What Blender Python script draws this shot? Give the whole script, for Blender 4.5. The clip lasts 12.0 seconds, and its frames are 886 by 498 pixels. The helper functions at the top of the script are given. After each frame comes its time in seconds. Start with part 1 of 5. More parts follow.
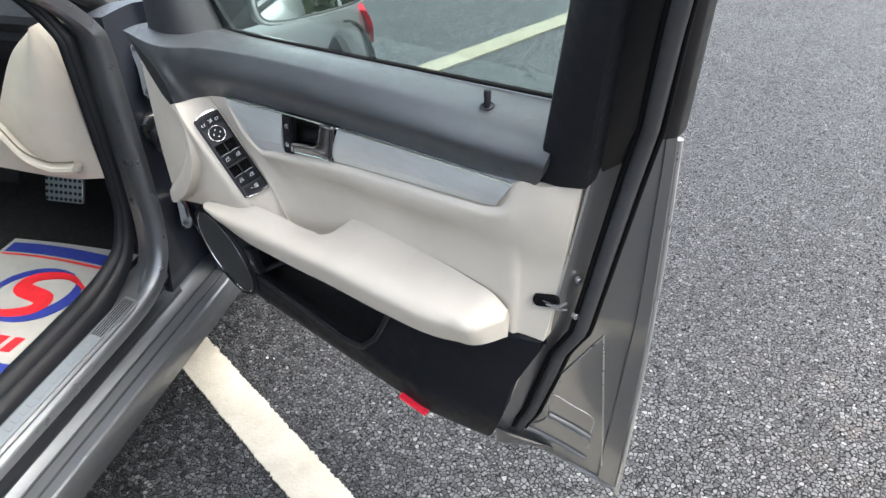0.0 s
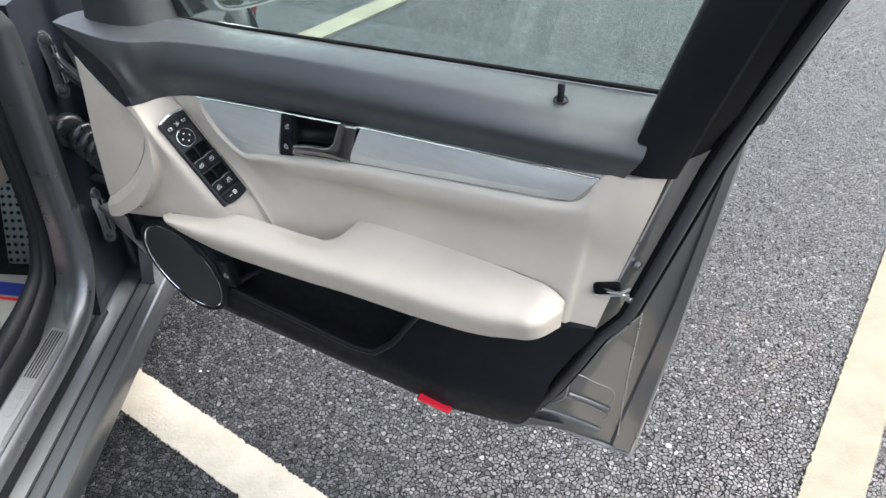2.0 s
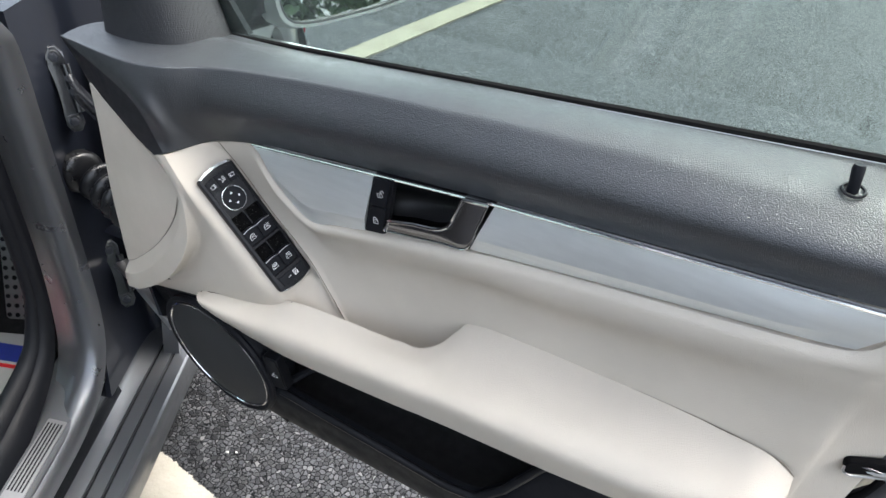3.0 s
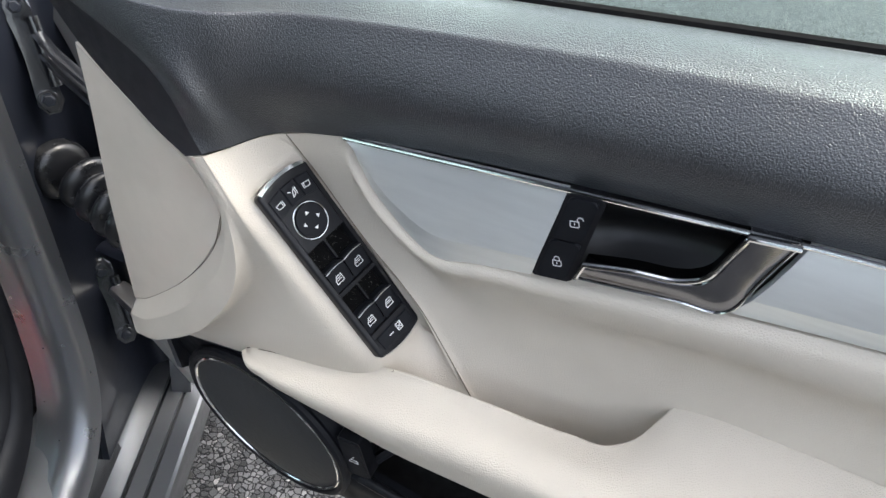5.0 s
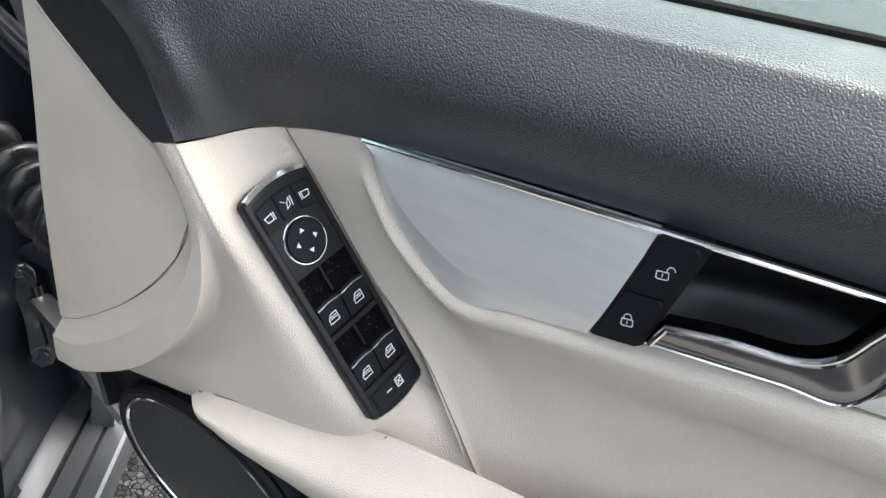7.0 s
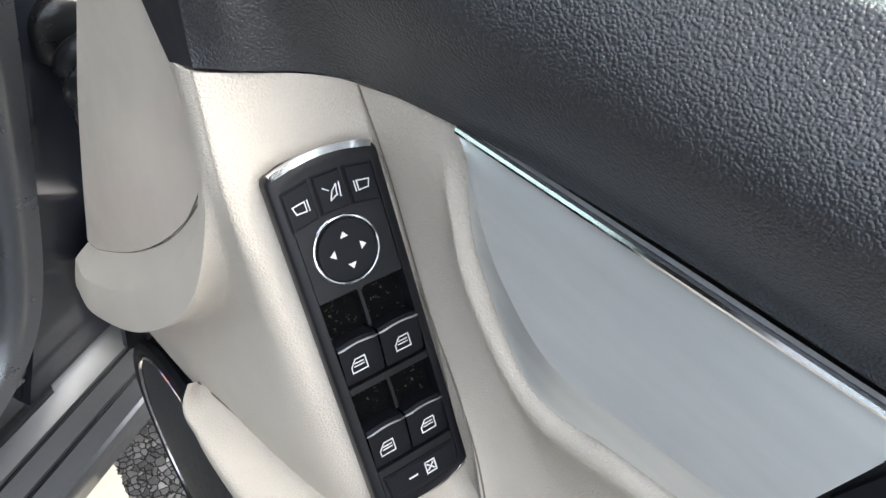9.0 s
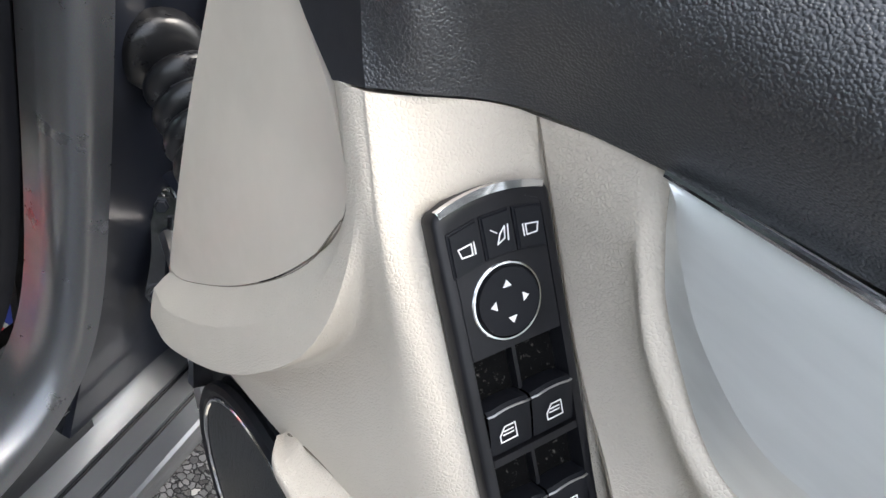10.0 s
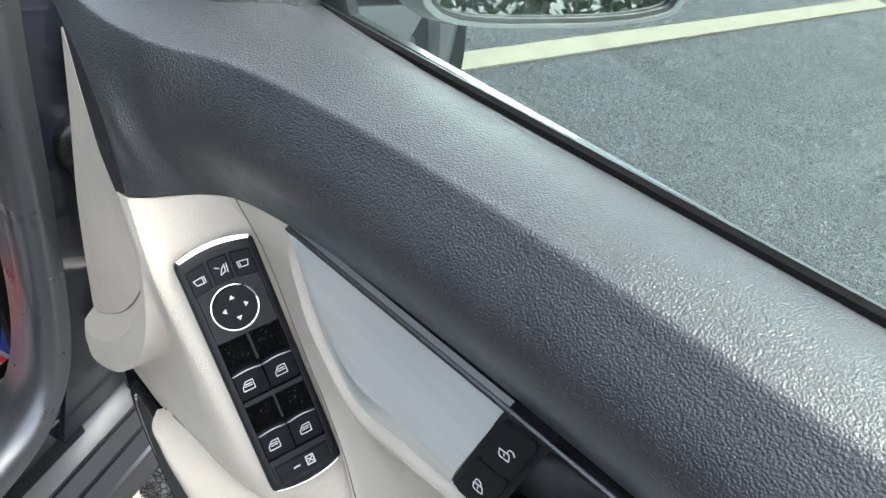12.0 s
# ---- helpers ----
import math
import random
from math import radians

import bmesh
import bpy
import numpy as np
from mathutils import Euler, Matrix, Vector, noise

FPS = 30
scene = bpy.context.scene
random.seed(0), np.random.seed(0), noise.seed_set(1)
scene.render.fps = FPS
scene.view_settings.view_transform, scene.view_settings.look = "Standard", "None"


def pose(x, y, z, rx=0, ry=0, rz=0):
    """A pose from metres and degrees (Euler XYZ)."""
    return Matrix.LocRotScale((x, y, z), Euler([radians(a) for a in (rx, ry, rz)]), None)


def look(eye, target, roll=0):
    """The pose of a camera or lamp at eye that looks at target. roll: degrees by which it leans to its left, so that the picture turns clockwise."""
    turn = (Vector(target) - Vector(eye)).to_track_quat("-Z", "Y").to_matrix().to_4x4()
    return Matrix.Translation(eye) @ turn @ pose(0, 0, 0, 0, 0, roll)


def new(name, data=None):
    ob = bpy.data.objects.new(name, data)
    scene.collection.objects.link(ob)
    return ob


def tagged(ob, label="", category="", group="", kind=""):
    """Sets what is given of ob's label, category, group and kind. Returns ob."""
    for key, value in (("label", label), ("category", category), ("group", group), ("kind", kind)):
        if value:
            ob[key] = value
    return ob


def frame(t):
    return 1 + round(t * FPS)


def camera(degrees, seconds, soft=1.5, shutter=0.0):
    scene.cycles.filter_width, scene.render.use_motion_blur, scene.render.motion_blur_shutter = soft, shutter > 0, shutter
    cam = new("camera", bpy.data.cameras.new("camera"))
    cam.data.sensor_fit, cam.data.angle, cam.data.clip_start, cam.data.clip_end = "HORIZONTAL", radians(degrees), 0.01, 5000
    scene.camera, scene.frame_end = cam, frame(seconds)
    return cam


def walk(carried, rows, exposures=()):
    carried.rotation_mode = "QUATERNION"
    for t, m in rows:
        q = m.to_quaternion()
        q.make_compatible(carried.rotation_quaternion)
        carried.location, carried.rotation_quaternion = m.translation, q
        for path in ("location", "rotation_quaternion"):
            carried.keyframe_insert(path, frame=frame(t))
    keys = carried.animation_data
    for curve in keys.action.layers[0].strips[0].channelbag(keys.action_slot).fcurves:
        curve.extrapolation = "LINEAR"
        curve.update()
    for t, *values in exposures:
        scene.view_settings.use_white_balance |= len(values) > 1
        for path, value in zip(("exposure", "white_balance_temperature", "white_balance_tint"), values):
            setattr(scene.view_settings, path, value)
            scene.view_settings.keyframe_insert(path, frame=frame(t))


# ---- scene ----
cam = camera(64.3, 12.0, 1.5)
PATH = [
    (0, (1.234, -0.66, 1.443), (0.24, 0.615, 0.266), -3.6),
    (0.5, (1.147, -0.681, 1.453), (0.26, 0.65, 0.253), -2.0),
    (1, (1.013, -0.731, 1.455), (0.394, 0.713, 0.216), -1.4),
    (1.5, (0.967, -0.747, 1.431), (0.378, 0.695, 0.176), 2.2),
    (2, (0.942, -0.756, 1.461), (0.393, 0.699, 0.204), 1.4),
    (2.5, (0.845, -0.67, 1.406), (0.308, 0.818, 0.182), 1.1),
    (3, (0.696, -0.517, 1.347), (0.086, 0.944, 0.125), 2.4),
    (3.5, (0.576, -0.442, 1.316), (-0.024, 0.988, 0.054), 3.5),
    (5.5, (0.422, -0.333, 1.185), (-0.042, 1.119, -0.11), 4.8),
    (6, (0.392, -0.368, 1.165), (-0.009, 1.14, -0.086), 8.3),
    (6.5, (0.366, -0.329, 1.153), (-0.013, 1.244, -0.023), 10.6),
    (8.3, (0.363, -0.184, 1.111), (-0.098, 1.223, -0.234), 15.8),
    (8.5, (0.351, -0.169, 1.106), (-0.151, 1.202, -0.26), 15.5),
    (9, (0.33, -0.152, 1.086), (-0.325, 1.189, -0.246), 19.8),
    (9.5, (0.274, -0.149, 1.072), (-0.464, 1.214, -0.193), 20.3),
    (10, (0.276, -0.166, 1.049), (-0.491, 1.199, -0.195), 21.3),
    (10.5, (0.3, -0.176, 1.064), (-0.429, 1.19, -0.201), 21.6),
    (11, (0.391, -0.189, 1.113), (-0.353, 1.192, -0.128), 22.1),
    (11.5, (0.456, -0.18, 1.17), (-0.34, 1.142, -0.102), 18.0),
    (12, (0.462, -0.168, 1.206), (-0.372, 1.138, -0.058), 13.3),
]
walk(cam, [(t, look(eye, target, roll)) for t, eye, target, roll in PATH], [(0.0, 1.81, 6450, 7), (2.0, 1.71, 6430, 8), (3.5, 1.67, 6440, 7), (6.0, 1.86, 6540, 8), (8.5, 1.87, 6560, 7), (10.5, 2.06, 6600, 8), (12.0, 1.92, 6420, 5)])

# ---- light ----
SUN_ELEV, SUN_AZ = 58.0, 58.0
world = bpy.data.worlds.new("overcast_sky")
scene.world = world
world.use_nodes = True
wn = world.node_tree
sky = wn.nodes.new("ShaderNodeTexSky")
sky.sky_type = "NISHITA"
sky.sun_disc = False
sky.sun_elevation, sky.sun_rotation = radians(SUN_ELEV), radians(SUN_AZ)
sky.air_density, sky.dust_density, sky.ozone_density = 1.0, 6.0, 1.0
hsv = wn.nodes.new("ShaderNodeHueSaturation")
hsv.inputs["Saturation"].default_value = 0.55
wn.links.new(sky.outputs[0], hsv.inputs["Color"])
wn.links.new(hsv.outputs[0], wn.nodes["Background"].inputs[0])
wn.nodes["Background"].inputs[1].default_value = 0.216
sun_data = bpy.data.lights.new("sun", "SUN")
sun_data.energy, sun_data.angle, sun_data.color = 0.32, radians(85), (1.0, 0.97, 0.93)
sun = new("sun", sun_data)
az, el = radians(SUN_AZ), radians(SUN_ELEV)
sun.matrix_world = look((8 * math.sin(az) * math.cos(el), 8 * math.cos(az) * math.cos(el), 8 * math.sin(el)), (0, 0, 0))

# ---- materials ----


def material(name, color, rough=0.5, metal=0.0, spec=0.5, coat=0.0, coat_rough=0.03):
    m = bpy.data.materials.new(name)
    m.use_nodes = True
    b = m.node_tree.nodes["Principled BSDF"]
    b.inputs["Base Color"].default_value = (*color, 1)
    b.inputs["Roughness"].default_value = rough
    b.inputs["Metallic"].default_value = metal
    b.inputs["Specular IOR Level"].default_value = spec
    b.inputs["Coat Weight"].default_value = coat
    b.inputs["Coat Roughness"].default_value = coat_rough
    return m, m.node_tree.nodes, m.node_tree.links, b


def coords(nodes, links, scale=(1, 1, 1)):
    tc, mp = nodes.new("ShaderNodeTexCoord"), nodes.new("ShaderNodeMapping")
    mp.inputs["Scale"].default_value = scale
    links.new(tc.outputs["Object"], mp.inputs["Vector"])
    return mp.outputs[0]


def noise_tex(nodes, links, vec, scale, detail=4.0, rough=0.55):
    n = nodes.new("ShaderNodeTexNoise")
    n.inputs["Scale"].default_value, n.inputs["Detail"].default_value, n.inputs["Roughness"].default_value = scale, detail, rough
    links.new(vec, n.inputs["Vector"])
    return n.outputs["Fac"]


def ramp(nodes, links, fac, *stops):
    r = nodes.new("ShaderNodeValToRGB")
    while len(r.color_ramp.elements) < len(stops):
        r.color_ramp.elements.new(0.5)
    for e, (p, c) in zip(r.color_ramp.elements, stops):
        e.position = p
        e.color = (*c, 1) if isinstance(c, tuple) else (c, c, c, 1)
    links.new(fac, r.inputs[0])
    return r.outputs[0]


def bump(nodes, links, height, strength, distance, normal=None):
    b = nodes.new("ShaderNodeBump")
    b.inputs["Strength"].default_value, b.inputs["Distance"].default_value = strength, distance
    links.new(height, b.inputs["Height"])
    if normal:
        links.new(normal, b.inputs["Normal"])
    return b.outputs[0]


def mixed(nodes, links, fac, a, b, mode="MIX"):
    m = nodes.new("ShaderNodeMixRGB")
    m.blend_type = mode
    for socket, v in zip(m.inputs, (fac, a, b)):
        if isinstance(v, (int, float)):
            socket.default_value = v
        elif isinstance(v, tuple):
            socket.default_value = (*v, 1)
        else:
            links.new(v, socket)
    return m.outputs[0]


def leather(name, color, rough, grain, depth, spread=0.06, domed=False):
    """Grained soft-touch skin: pebbles parted by creases, with faint soiling."""
    m, n, l, b = material(name, color, rough, 0.0, 0.35)
    v = coords(n, l)
    warp = n.new("ShaderNodeMixRGB")
    warp.inputs[0].default_value = 0.0010
    jitter = n.new("ShaderNodeTexNoise")
    jitter.inputs["Scale"].default_value = 260
    l.new(v, jitter.inputs["Vector"])
    l.new(v, warp.inputs[1])
    l.new(jitter.outputs["Color"], warp.inputs[2])
    vo = n.new("ShaderNodeTexVoronoi")
    vo.feature = "DISTANCE_TO_EDGE"
    vo.inputs["Scale"].default_value = grain
    l.new(warp.outputs[0], vo.inputs["Vector"])
    fine = noise_tex(n, l, v, grain * 2.2, 3)
    height = mixed(n, l, 0.2, ramp(n, l, vo.outputs["Distance"], (0.0, 0.0), (0.22, 0.7), (0.6, 1.0)), fine)
    if domed:
        vo.feature = "SMOOTH_F1"
        vo.inputs["Smoothness"].default_value = 0.35
        height = mixed(n, l, 0.3, ramp(n, l, vo.outputs["Distance"], (0.05, 1.0), (0.35, 0.75), (0.75, 0.0)), fine)
    l.new(bump(n, l, height, 1.0, depth), b.inputs["Normal"])
    soil = noise_tex(n, l, v, 7, 5, 0.6)
    dark = tuple(c * (1 - 2.2 * spread) for c in color)
    light = tuple(min(1, c * (1 + spread)) for c in color)
    l.new(ramp(n, l, soil, (0.3, dark), (0.65, light)), b.inputs["Base Color"])
    l.new(ramp(n, l, noise_tex(n, l, v, 40, 3), (0.3, rough - 0.06), (0.7, rough + 0.06)), b.inputs["Roughness"])
    return m


def plastic(name, color, rough, grain=900, depth=0.00006, spread=0.12, spec=0.5):
    m, n, l, b = material(name, color, rough, 0.0, spec)
    v = coords(n, l)
    l.new(bump(n, l, noise_tex(n, l, v, grain, 2), 0.7, depth), b.inputs["Normal"])
    wear = noise_tex(n, l, v, 18, 5, 0.65)
    l.new(ramp(n, l, wear, (0.35, tuple(c * (1 - spread) for c in color)), (0.7, tuple(min(1, c * (1 + spread)) for c in color))), b.inputs["Base Color"])
    l.new(ramp(n, l, noise_tex(n, l, v, 60, 4), (0.3, max(0.02, rough - 0.07)), (0.7, rough + 0.08)), b.inputs["Roughness"])
    return m


def metal(name, color, rough, streak=(1, 1, 1), spread=0.05, brushed=False):
    m, n, l, b = material(name, color, rough, 1.0)
    v = coords(n, l, streak)
    s = noise_tex(n, l, v, 220, 4, 0.6)
    l.new(ramp(n, l, s, (0.3, max(0.02, rough - spread)), (0.7, rough + spread)), b.inputs["Roughness"])
    worn = ramp(n, l, noise_tex(n, l, coords(n, l), 12, 4), (0.3, tuple(c * 0.92 for c in color)), (0.7, color))
    if brushed:
        lines = ramp(n, l, noise_tex(n, l, coords(n, l, (0.02, 0.6, 0.6)), 220, 3, 0.5), (0.35, 0.94), (0.65, 1.0))
        worn = mixed(n, l, 1.0, worn, lines, "MULTIPLY")
    l.new(worn, b.inputs["Base Color"])
    return m


def car_paint(name, color, rough=0.32):
    m, n, l, b = material(name, color, rough, 0.75, 0.5, 1.0, 0.04)
    v = coords(n, l)
    flake = n.new("ShaderNodeTexVoronoi")
    flake.inputs["Scale"].default_value = 2600
    l.new(v, flake.inputs["Vector"])
    l.new(mixed(n, l, 0.16, color, flake.outputs["Color"], "OVERLAY"), b.inputs["Base Color"])
    l.new(ramp(n, l, noise_tex(n, l, v, 25, 5, 0.65), (0.3, rough - 0.05), (0.75, rough + 0.09)), b.inputs["Roughness"])
    l.new(ramp(n, l, noise_tex(n, l, v, 60, 5, 0.7), (0.45, 0.03), (0.75, 0.16)), b.inputs["Coat Roughness"])
    return m


def asphalt():
    """Rolled asphalt: closely packed stone chips in dark binder, damp in patches."""
    m, n, l, b = material("asphalt", (0.05, 0.05, 0.055), 0.7, 0.0, 0.9)
    v = coords(n, l)
    shake = n.new("ShaderNodeTexNoise")
    shake.inputs["Scale"].default_value = 140
    l.new(v, shake.inputs["Vector"])
    v = mixed(n, l, 0.006, v, shake.outputs["Color"])
    chip, edge = n.new("ShaderNodeTexVoronoi"), n.new("ShaderNodeTexVoronoi")
    edge.feature = "DISTANCE_TO_EDGE"
    for tex in (chip, edge):
        tex.inputs["Scale"].default_value = 92
        l.new(v, tex.inputs["Vector"])
    sep = n.new("ShaderNodeSeparateColor")
    l.new(chip.outputs["Color"], sep.inputs[0])
    tone = ramp(n, l, sep.outputs[0], (0.0, (0.004, 0.0042, 0.0048)), (0.4, (0.021, 0.0219, 0.0250)), (0.75, (0.056, 0.058, 0.064)), (0.95, (0.088, 0.089, 0.094)), (1.0, (0.18, 0.18, 0.18)))
    gaps = ramp(n, l, edge.outputs["Distance"], (0.015, 0.0), (0.125, 1.0))
    large = ramp(n, l, noise_tex(n, l, v, 1.3, 6, 0.6), (0.3, 0.76), (0.7, 1.0))
    c = mixed(n, l, 1.0, mixed(n, l, gaps, (0.004, 0.004, 0.005), tone), large, "MULTIPLY")
    rust = ramp(n, l, noise_tex(n, l, v, 3.1, 5, 0.7), (0.68, 0.0), (0.9, 0.07))
    c = mixed(n, l, rust, c, (0.16, 0.10, 0.06))
    for x, y, r in ((1.33, 0.85, 0.42),):
        off, dist = n.new("ShaderNodeVectorMath"), n.new("ShaderNodeVectorMath")
        off.operation, dist.operation = "SUBTRACT", "LENGTH"
        off.inputs[1].default_value = (x, y, 0)
        l.new(v, off.inputs[0])
        l.new(off.outputs[0], dist.inputs[0])
        patch = ramp(n, l, dist.outputs["Value"], (0.0, 1.0), (r, 0.0))
        spots = ramp(n, l, noise_tex(n, l, v, 11, 6, 0.7), (0.50, 0.0), (0.78, 0.30))
        c = mixed(n, l, mixed(n, l, 1.0, patch, spots, "MULTIPLY"), c, (0.19, 0.125, 0.075))
    l.new(c, b.inputs["Base Color"])
    # each chip lies at its own height, its surface slightly rough
    h = mixed(n, l, 0.25, mixed(n, l, 0.30, gaps, sep.outputs[1]), noise_tex(n, l, v, 420, 3))
    l.new(bump(n, l, h, 1.0, 0.0040), b.inputs["Normal"])
    l.new(ramp(n, l, noise_tex(n, l, v, 2.0, 5, 0.6), (0.35, 0.28), (0.7, 0.40)), b.inputs["Roughness"])
    l.new(ramp(n, l, sep.outputs[2], (0.1, 0.45), (0.8, 1.0)), b.inputs["Specular IOR Level"])
    # a near-black diffuse puts the shade of the deep gaps into the colour
    gap_shade, mix = n.new("ShaderNodeBsdfDiffuse"), n.new("ShaderNodeMixShader")
    gap_shade.inputs[0].default_value = (0.010, 0.0102, 0.0115, 1)
    l.new(gaps, mix.inputs[0])
    l.new(gap_shade.outputs[0], mix.inputs[1])
    l.new(b.outputs[0], mix.inputs[2])
    l.new(mix.outputs[0], n["Material Output"].inputs[0])
    return m


def road_paint(fade=1.0):
    m, n, l, b = material("road_paint", (0.72, 0.68, 0.55), 0.8, 0.0, 0.2)
    v = coords(n, l)
    worn = noise_tex(n, l, v, 160, 6, 0.7)
    c = ramp(n, l, noise_tex(n, l, v, 9, 6, 0.65), (0.3, (0.36 * fade, 0.335 * fade, 0.28 * fade ** 1.12)), (0.7, (0.47 * fade, 0.44 * fade, 0.375 * fade ** 1.12)))
    l.new(mixed(n, l, ramp(n, l, worn, (0.66, 0.0), (0.74, 0.6)), c, (0.2, 0.19, 0.17)), b.inputs["Base Color"])
    l.new(bump(n, l, noise_tex(n, l, v, 120, 4), 1.0, 0.002), b.inputs["Normal"])
    return m


def glass_mat(name, tint):
    m, n, l, b = material(name, tint, 0.0)
    b.inputs["Transmission Weight"].default_value = 1.0
    b.inputs["IOR"].default_value = 1.7
    v = coords(n, l)
    l.new(ramp(n, l, noise_tex(n, l, v, 30, 6, 0.7), (0.55, 0.0), (0.9, 0.05)), b.inputs["Roughness"])
    # haze of the sky's reflection, put in as a thin pale diffuse film
    pale_haze, mix = n.new("ShaderNodeBsdfDiffuse"), n.new("ShaderNodeMixShader")
    pale_haze.inputs[0].default_value = (0.50, 0.58, 0.57, 1)
    l.new(ramp(n, l, noise_tex(n, l, v, 5, 5, 0.6), (0.3, 0.008), (0.75, 0.030)), mix.inputs[0])
    l.new(b.outputs[0], mix.inputs[1])
    l.new(pale_haze.outputs[0], mix.inputs[2])
    l.new(mix.outputs[0], n["Material Output"].inputs[0])
    return m


def mesh_cloth(name, color, pitch):
    """Fine perforated grille."""
    m, n, l, b = material(name, color, 0.55)
    v = coords(n, l)
    vo = n.new("ShaderNodeTexVoronoi")
    vo.inputs["Scale"].default_value = pitch
    vo.inputs["Randomness"].default_value = 0.5
    l.new(v, vo.inputs["Vector"])
    hole = ramp(n, l, vo.outputs["Distance"], (0.22, 0.0), (0.42, 1.0))
    l.new(mixed(n, l, hole, tuple(c * 0.25 for c in color), tuple(min(1, c * 1.4) for c in color)), b.inputs["Base Color"])
    l.new(bump(n, l, hole, 1.0, 0.0005), b.inputs["Normal"])
    return m


ASPHALT, LINE, LINE_WORN = asphalt(), road_paint(), road_paint(0.48)
CREAM = leather("cream_leatherette", (0.555, 0.503, 0.432), 0.62, 560, 0.00034, 0.035)
CREAM_SMOOTH = plastic("cream_plastic", (0.55, 0.498, 0.427), 0.45, 1200, 0.00004, 0.04)
BLACK_SKIN = leather("black_grained_skin", (0.021, 0.0222, 0.0265), 0.37, 980, 0.00037, 0.08, True)
skin = BLACK_SKIN.node_tree.nodes["Principled BSDF"]
skin.inputs["Specular IOR Level"].default_value = 1.0
skin.inputs["Sheen Weight"].default_value = 0.06
skin.inputs["Sheen Roughness"].default_value = 0.45
skin.inputs["Sheen Tint"].default_value = (0.78, 0.95, 1.0, 1)
BLACK_SOFT = plastic("black_soft_plastic", (0.0075, 0.0083, 0.011), 0.52, spec=0.17)
END_BLACK = plastic("end_trim_plastic", (0.017, 0.018, 0.022), 0.5, spec=0.35)
BLACK_GLOSS = plastic("black_satin_plastic", (0.011, 0.0113, 0.0135), 0.36, 500, 0.00003, 0.3, 0.22)
PIT_BLACK = plastic("dusty_pit_plastic", (0.003, 0.003, 0.0033), 0.8, 200, 0.0002, 0.7, 0.05)
n, l = PIT_BLACK.node_tree.nodes, PIT_BLACK.node_tree.links
pit_dust = ramp(n, l, noise_tex(n, l, coords(n, l), 420, 4, 0.7), (0.60, (0.003, 0.003, 0.0033)), (0.72, (0.075, 0.072, 0.066)))
l.new(pit_dust, n["Principled BSDF"].inputs["Base Color"])
RUBBER = plastic("black_rubber", (0.005, 0.0055, 0.0075), 0.45, 500, 0.0001, spec=0.22)
LIP_RUBBER = plastic("grey_seal_rubber", (0.034, 0.035, 0.039), 0.6, 500, 0.0001)
SILVER = metal("satin_silver_trim", (0.80, 0.82, 0.812), 0.36, (0.02, 0.5, 0.5), 0.02, True)
SILVER.node_tree.nodes["Principled BSDF"].inputs["Metallic"].default_value = 0.60
CHROME = metal("chrome", (0.80, 0.80, 0.81), 0.10)
SATIN_METAL = metal("satin_metal", (0.55, 0.55, 0.56), 0.34, (3, 1, 1))
PAINT = car_paint("grey_metallic_paint", (0.155, 0.160, 0.170))
PAINT_INNER = car_paint("inner_grey_paint", (0.125, 0.1255, 0.128), 0.32)
PAINT_INNER.node_tree.nodes["Principled BSDF"].inputs["Metallic"].default_value = 0.5
# dark hinge paint, also used to colour the sill riser's shade
HINGE_AND_SHADE_PAINT = car_paint("hinge_and_shade_paint", (0.042, 0.045, 0.052), 0.2)
# paler copy of the door's grey: edge highlights put into the colour
EDGE_HIGHLIGHT = car_paint("edge_highlight", (0.42, 0.425, 0.435), 0.30)
PAINT_INNER.node_tree.nodes["Principled BSDF"].inputs["Coat Weight"].default_value = 0.7
PLATE = metal("worn_plate_metal", (0.31, 0.31, 0.315), 0.32, (3, 1, 1))
# near-black base, far below the grey of the body
NEAR_BLACK_GLOSS = car_paint("near_black_gloss", (0.010, 0.012, 0.018), 0.32)
NEAR_BLACK_GLOSS.node_tree.nodes["Principled BSDF"].inputs["Metallic"].default_value = 0.0
NEAR_BLACK_GLOSS.node_tree.nodes["Principled BSDF"].inputs["Specular IOR Level"].default_value = 0.25
NEAR_BLACK_GLOSS.node_tree.nodes["Principled BSDF"].inputs["Coat Weight"].default_value = 0.35
# brown of the bars that stand for shade in the seams
SEAM_SHADE = plastic("seam_shade", (0.17, 0.145, 0.115), 0.8)
# chrome dimmed, so the dark surroundings it mirrors are in its colour
DIMMED_CHROME = metal("dimmed_chrome", (0.23, 0.23, 0.245), 0.14)
BOWL = plastic("bowl_black", (0.006, 0.006, 0.007), 0.45)
SILL_METAL = car_paint("sill_grey_paint", (0.118, 0.123, 0.131), 0.36)
SILL_METAL.node_tree.nodes["Principled BSDF"].inputs["Metallic"].default_value = 0.6
SILL_METAL.node_tree.nodes["Principled BSDF"].inputs["Coat Weight"].default_value = 0.12
POST_PAINT = car_paint("post_grey_paint", (0.142, 0.147, 0.157), 0.30)
POST_PAINT.node_tree.nodes["Principled BSDF"].inputs["Coat Weight"].default_value = 0.06
FELT = material("black_felt", (0.004, 0.004, 0.0045), 0.9, 0.0, 0.1)[0]
RED = material("red_reflector", (0.55, 0.012, 0.03), 0.15)[0]
WHITE_INK = plastic("white_ink", (0.78, 0.78, 0.78), 0.6)
GRILLE = mesh_cloth("speaker_mesh", (0.020, 0.021, 0.023), 470)
TWEETER = mesh_cloth("tweeter_mesh", (0.016, 0.017, 0.02), 520)
PAPER = plastic("white_paper", (0.345, 0.337, 0.315), 0.6, 300, 0.0004, 0.04)
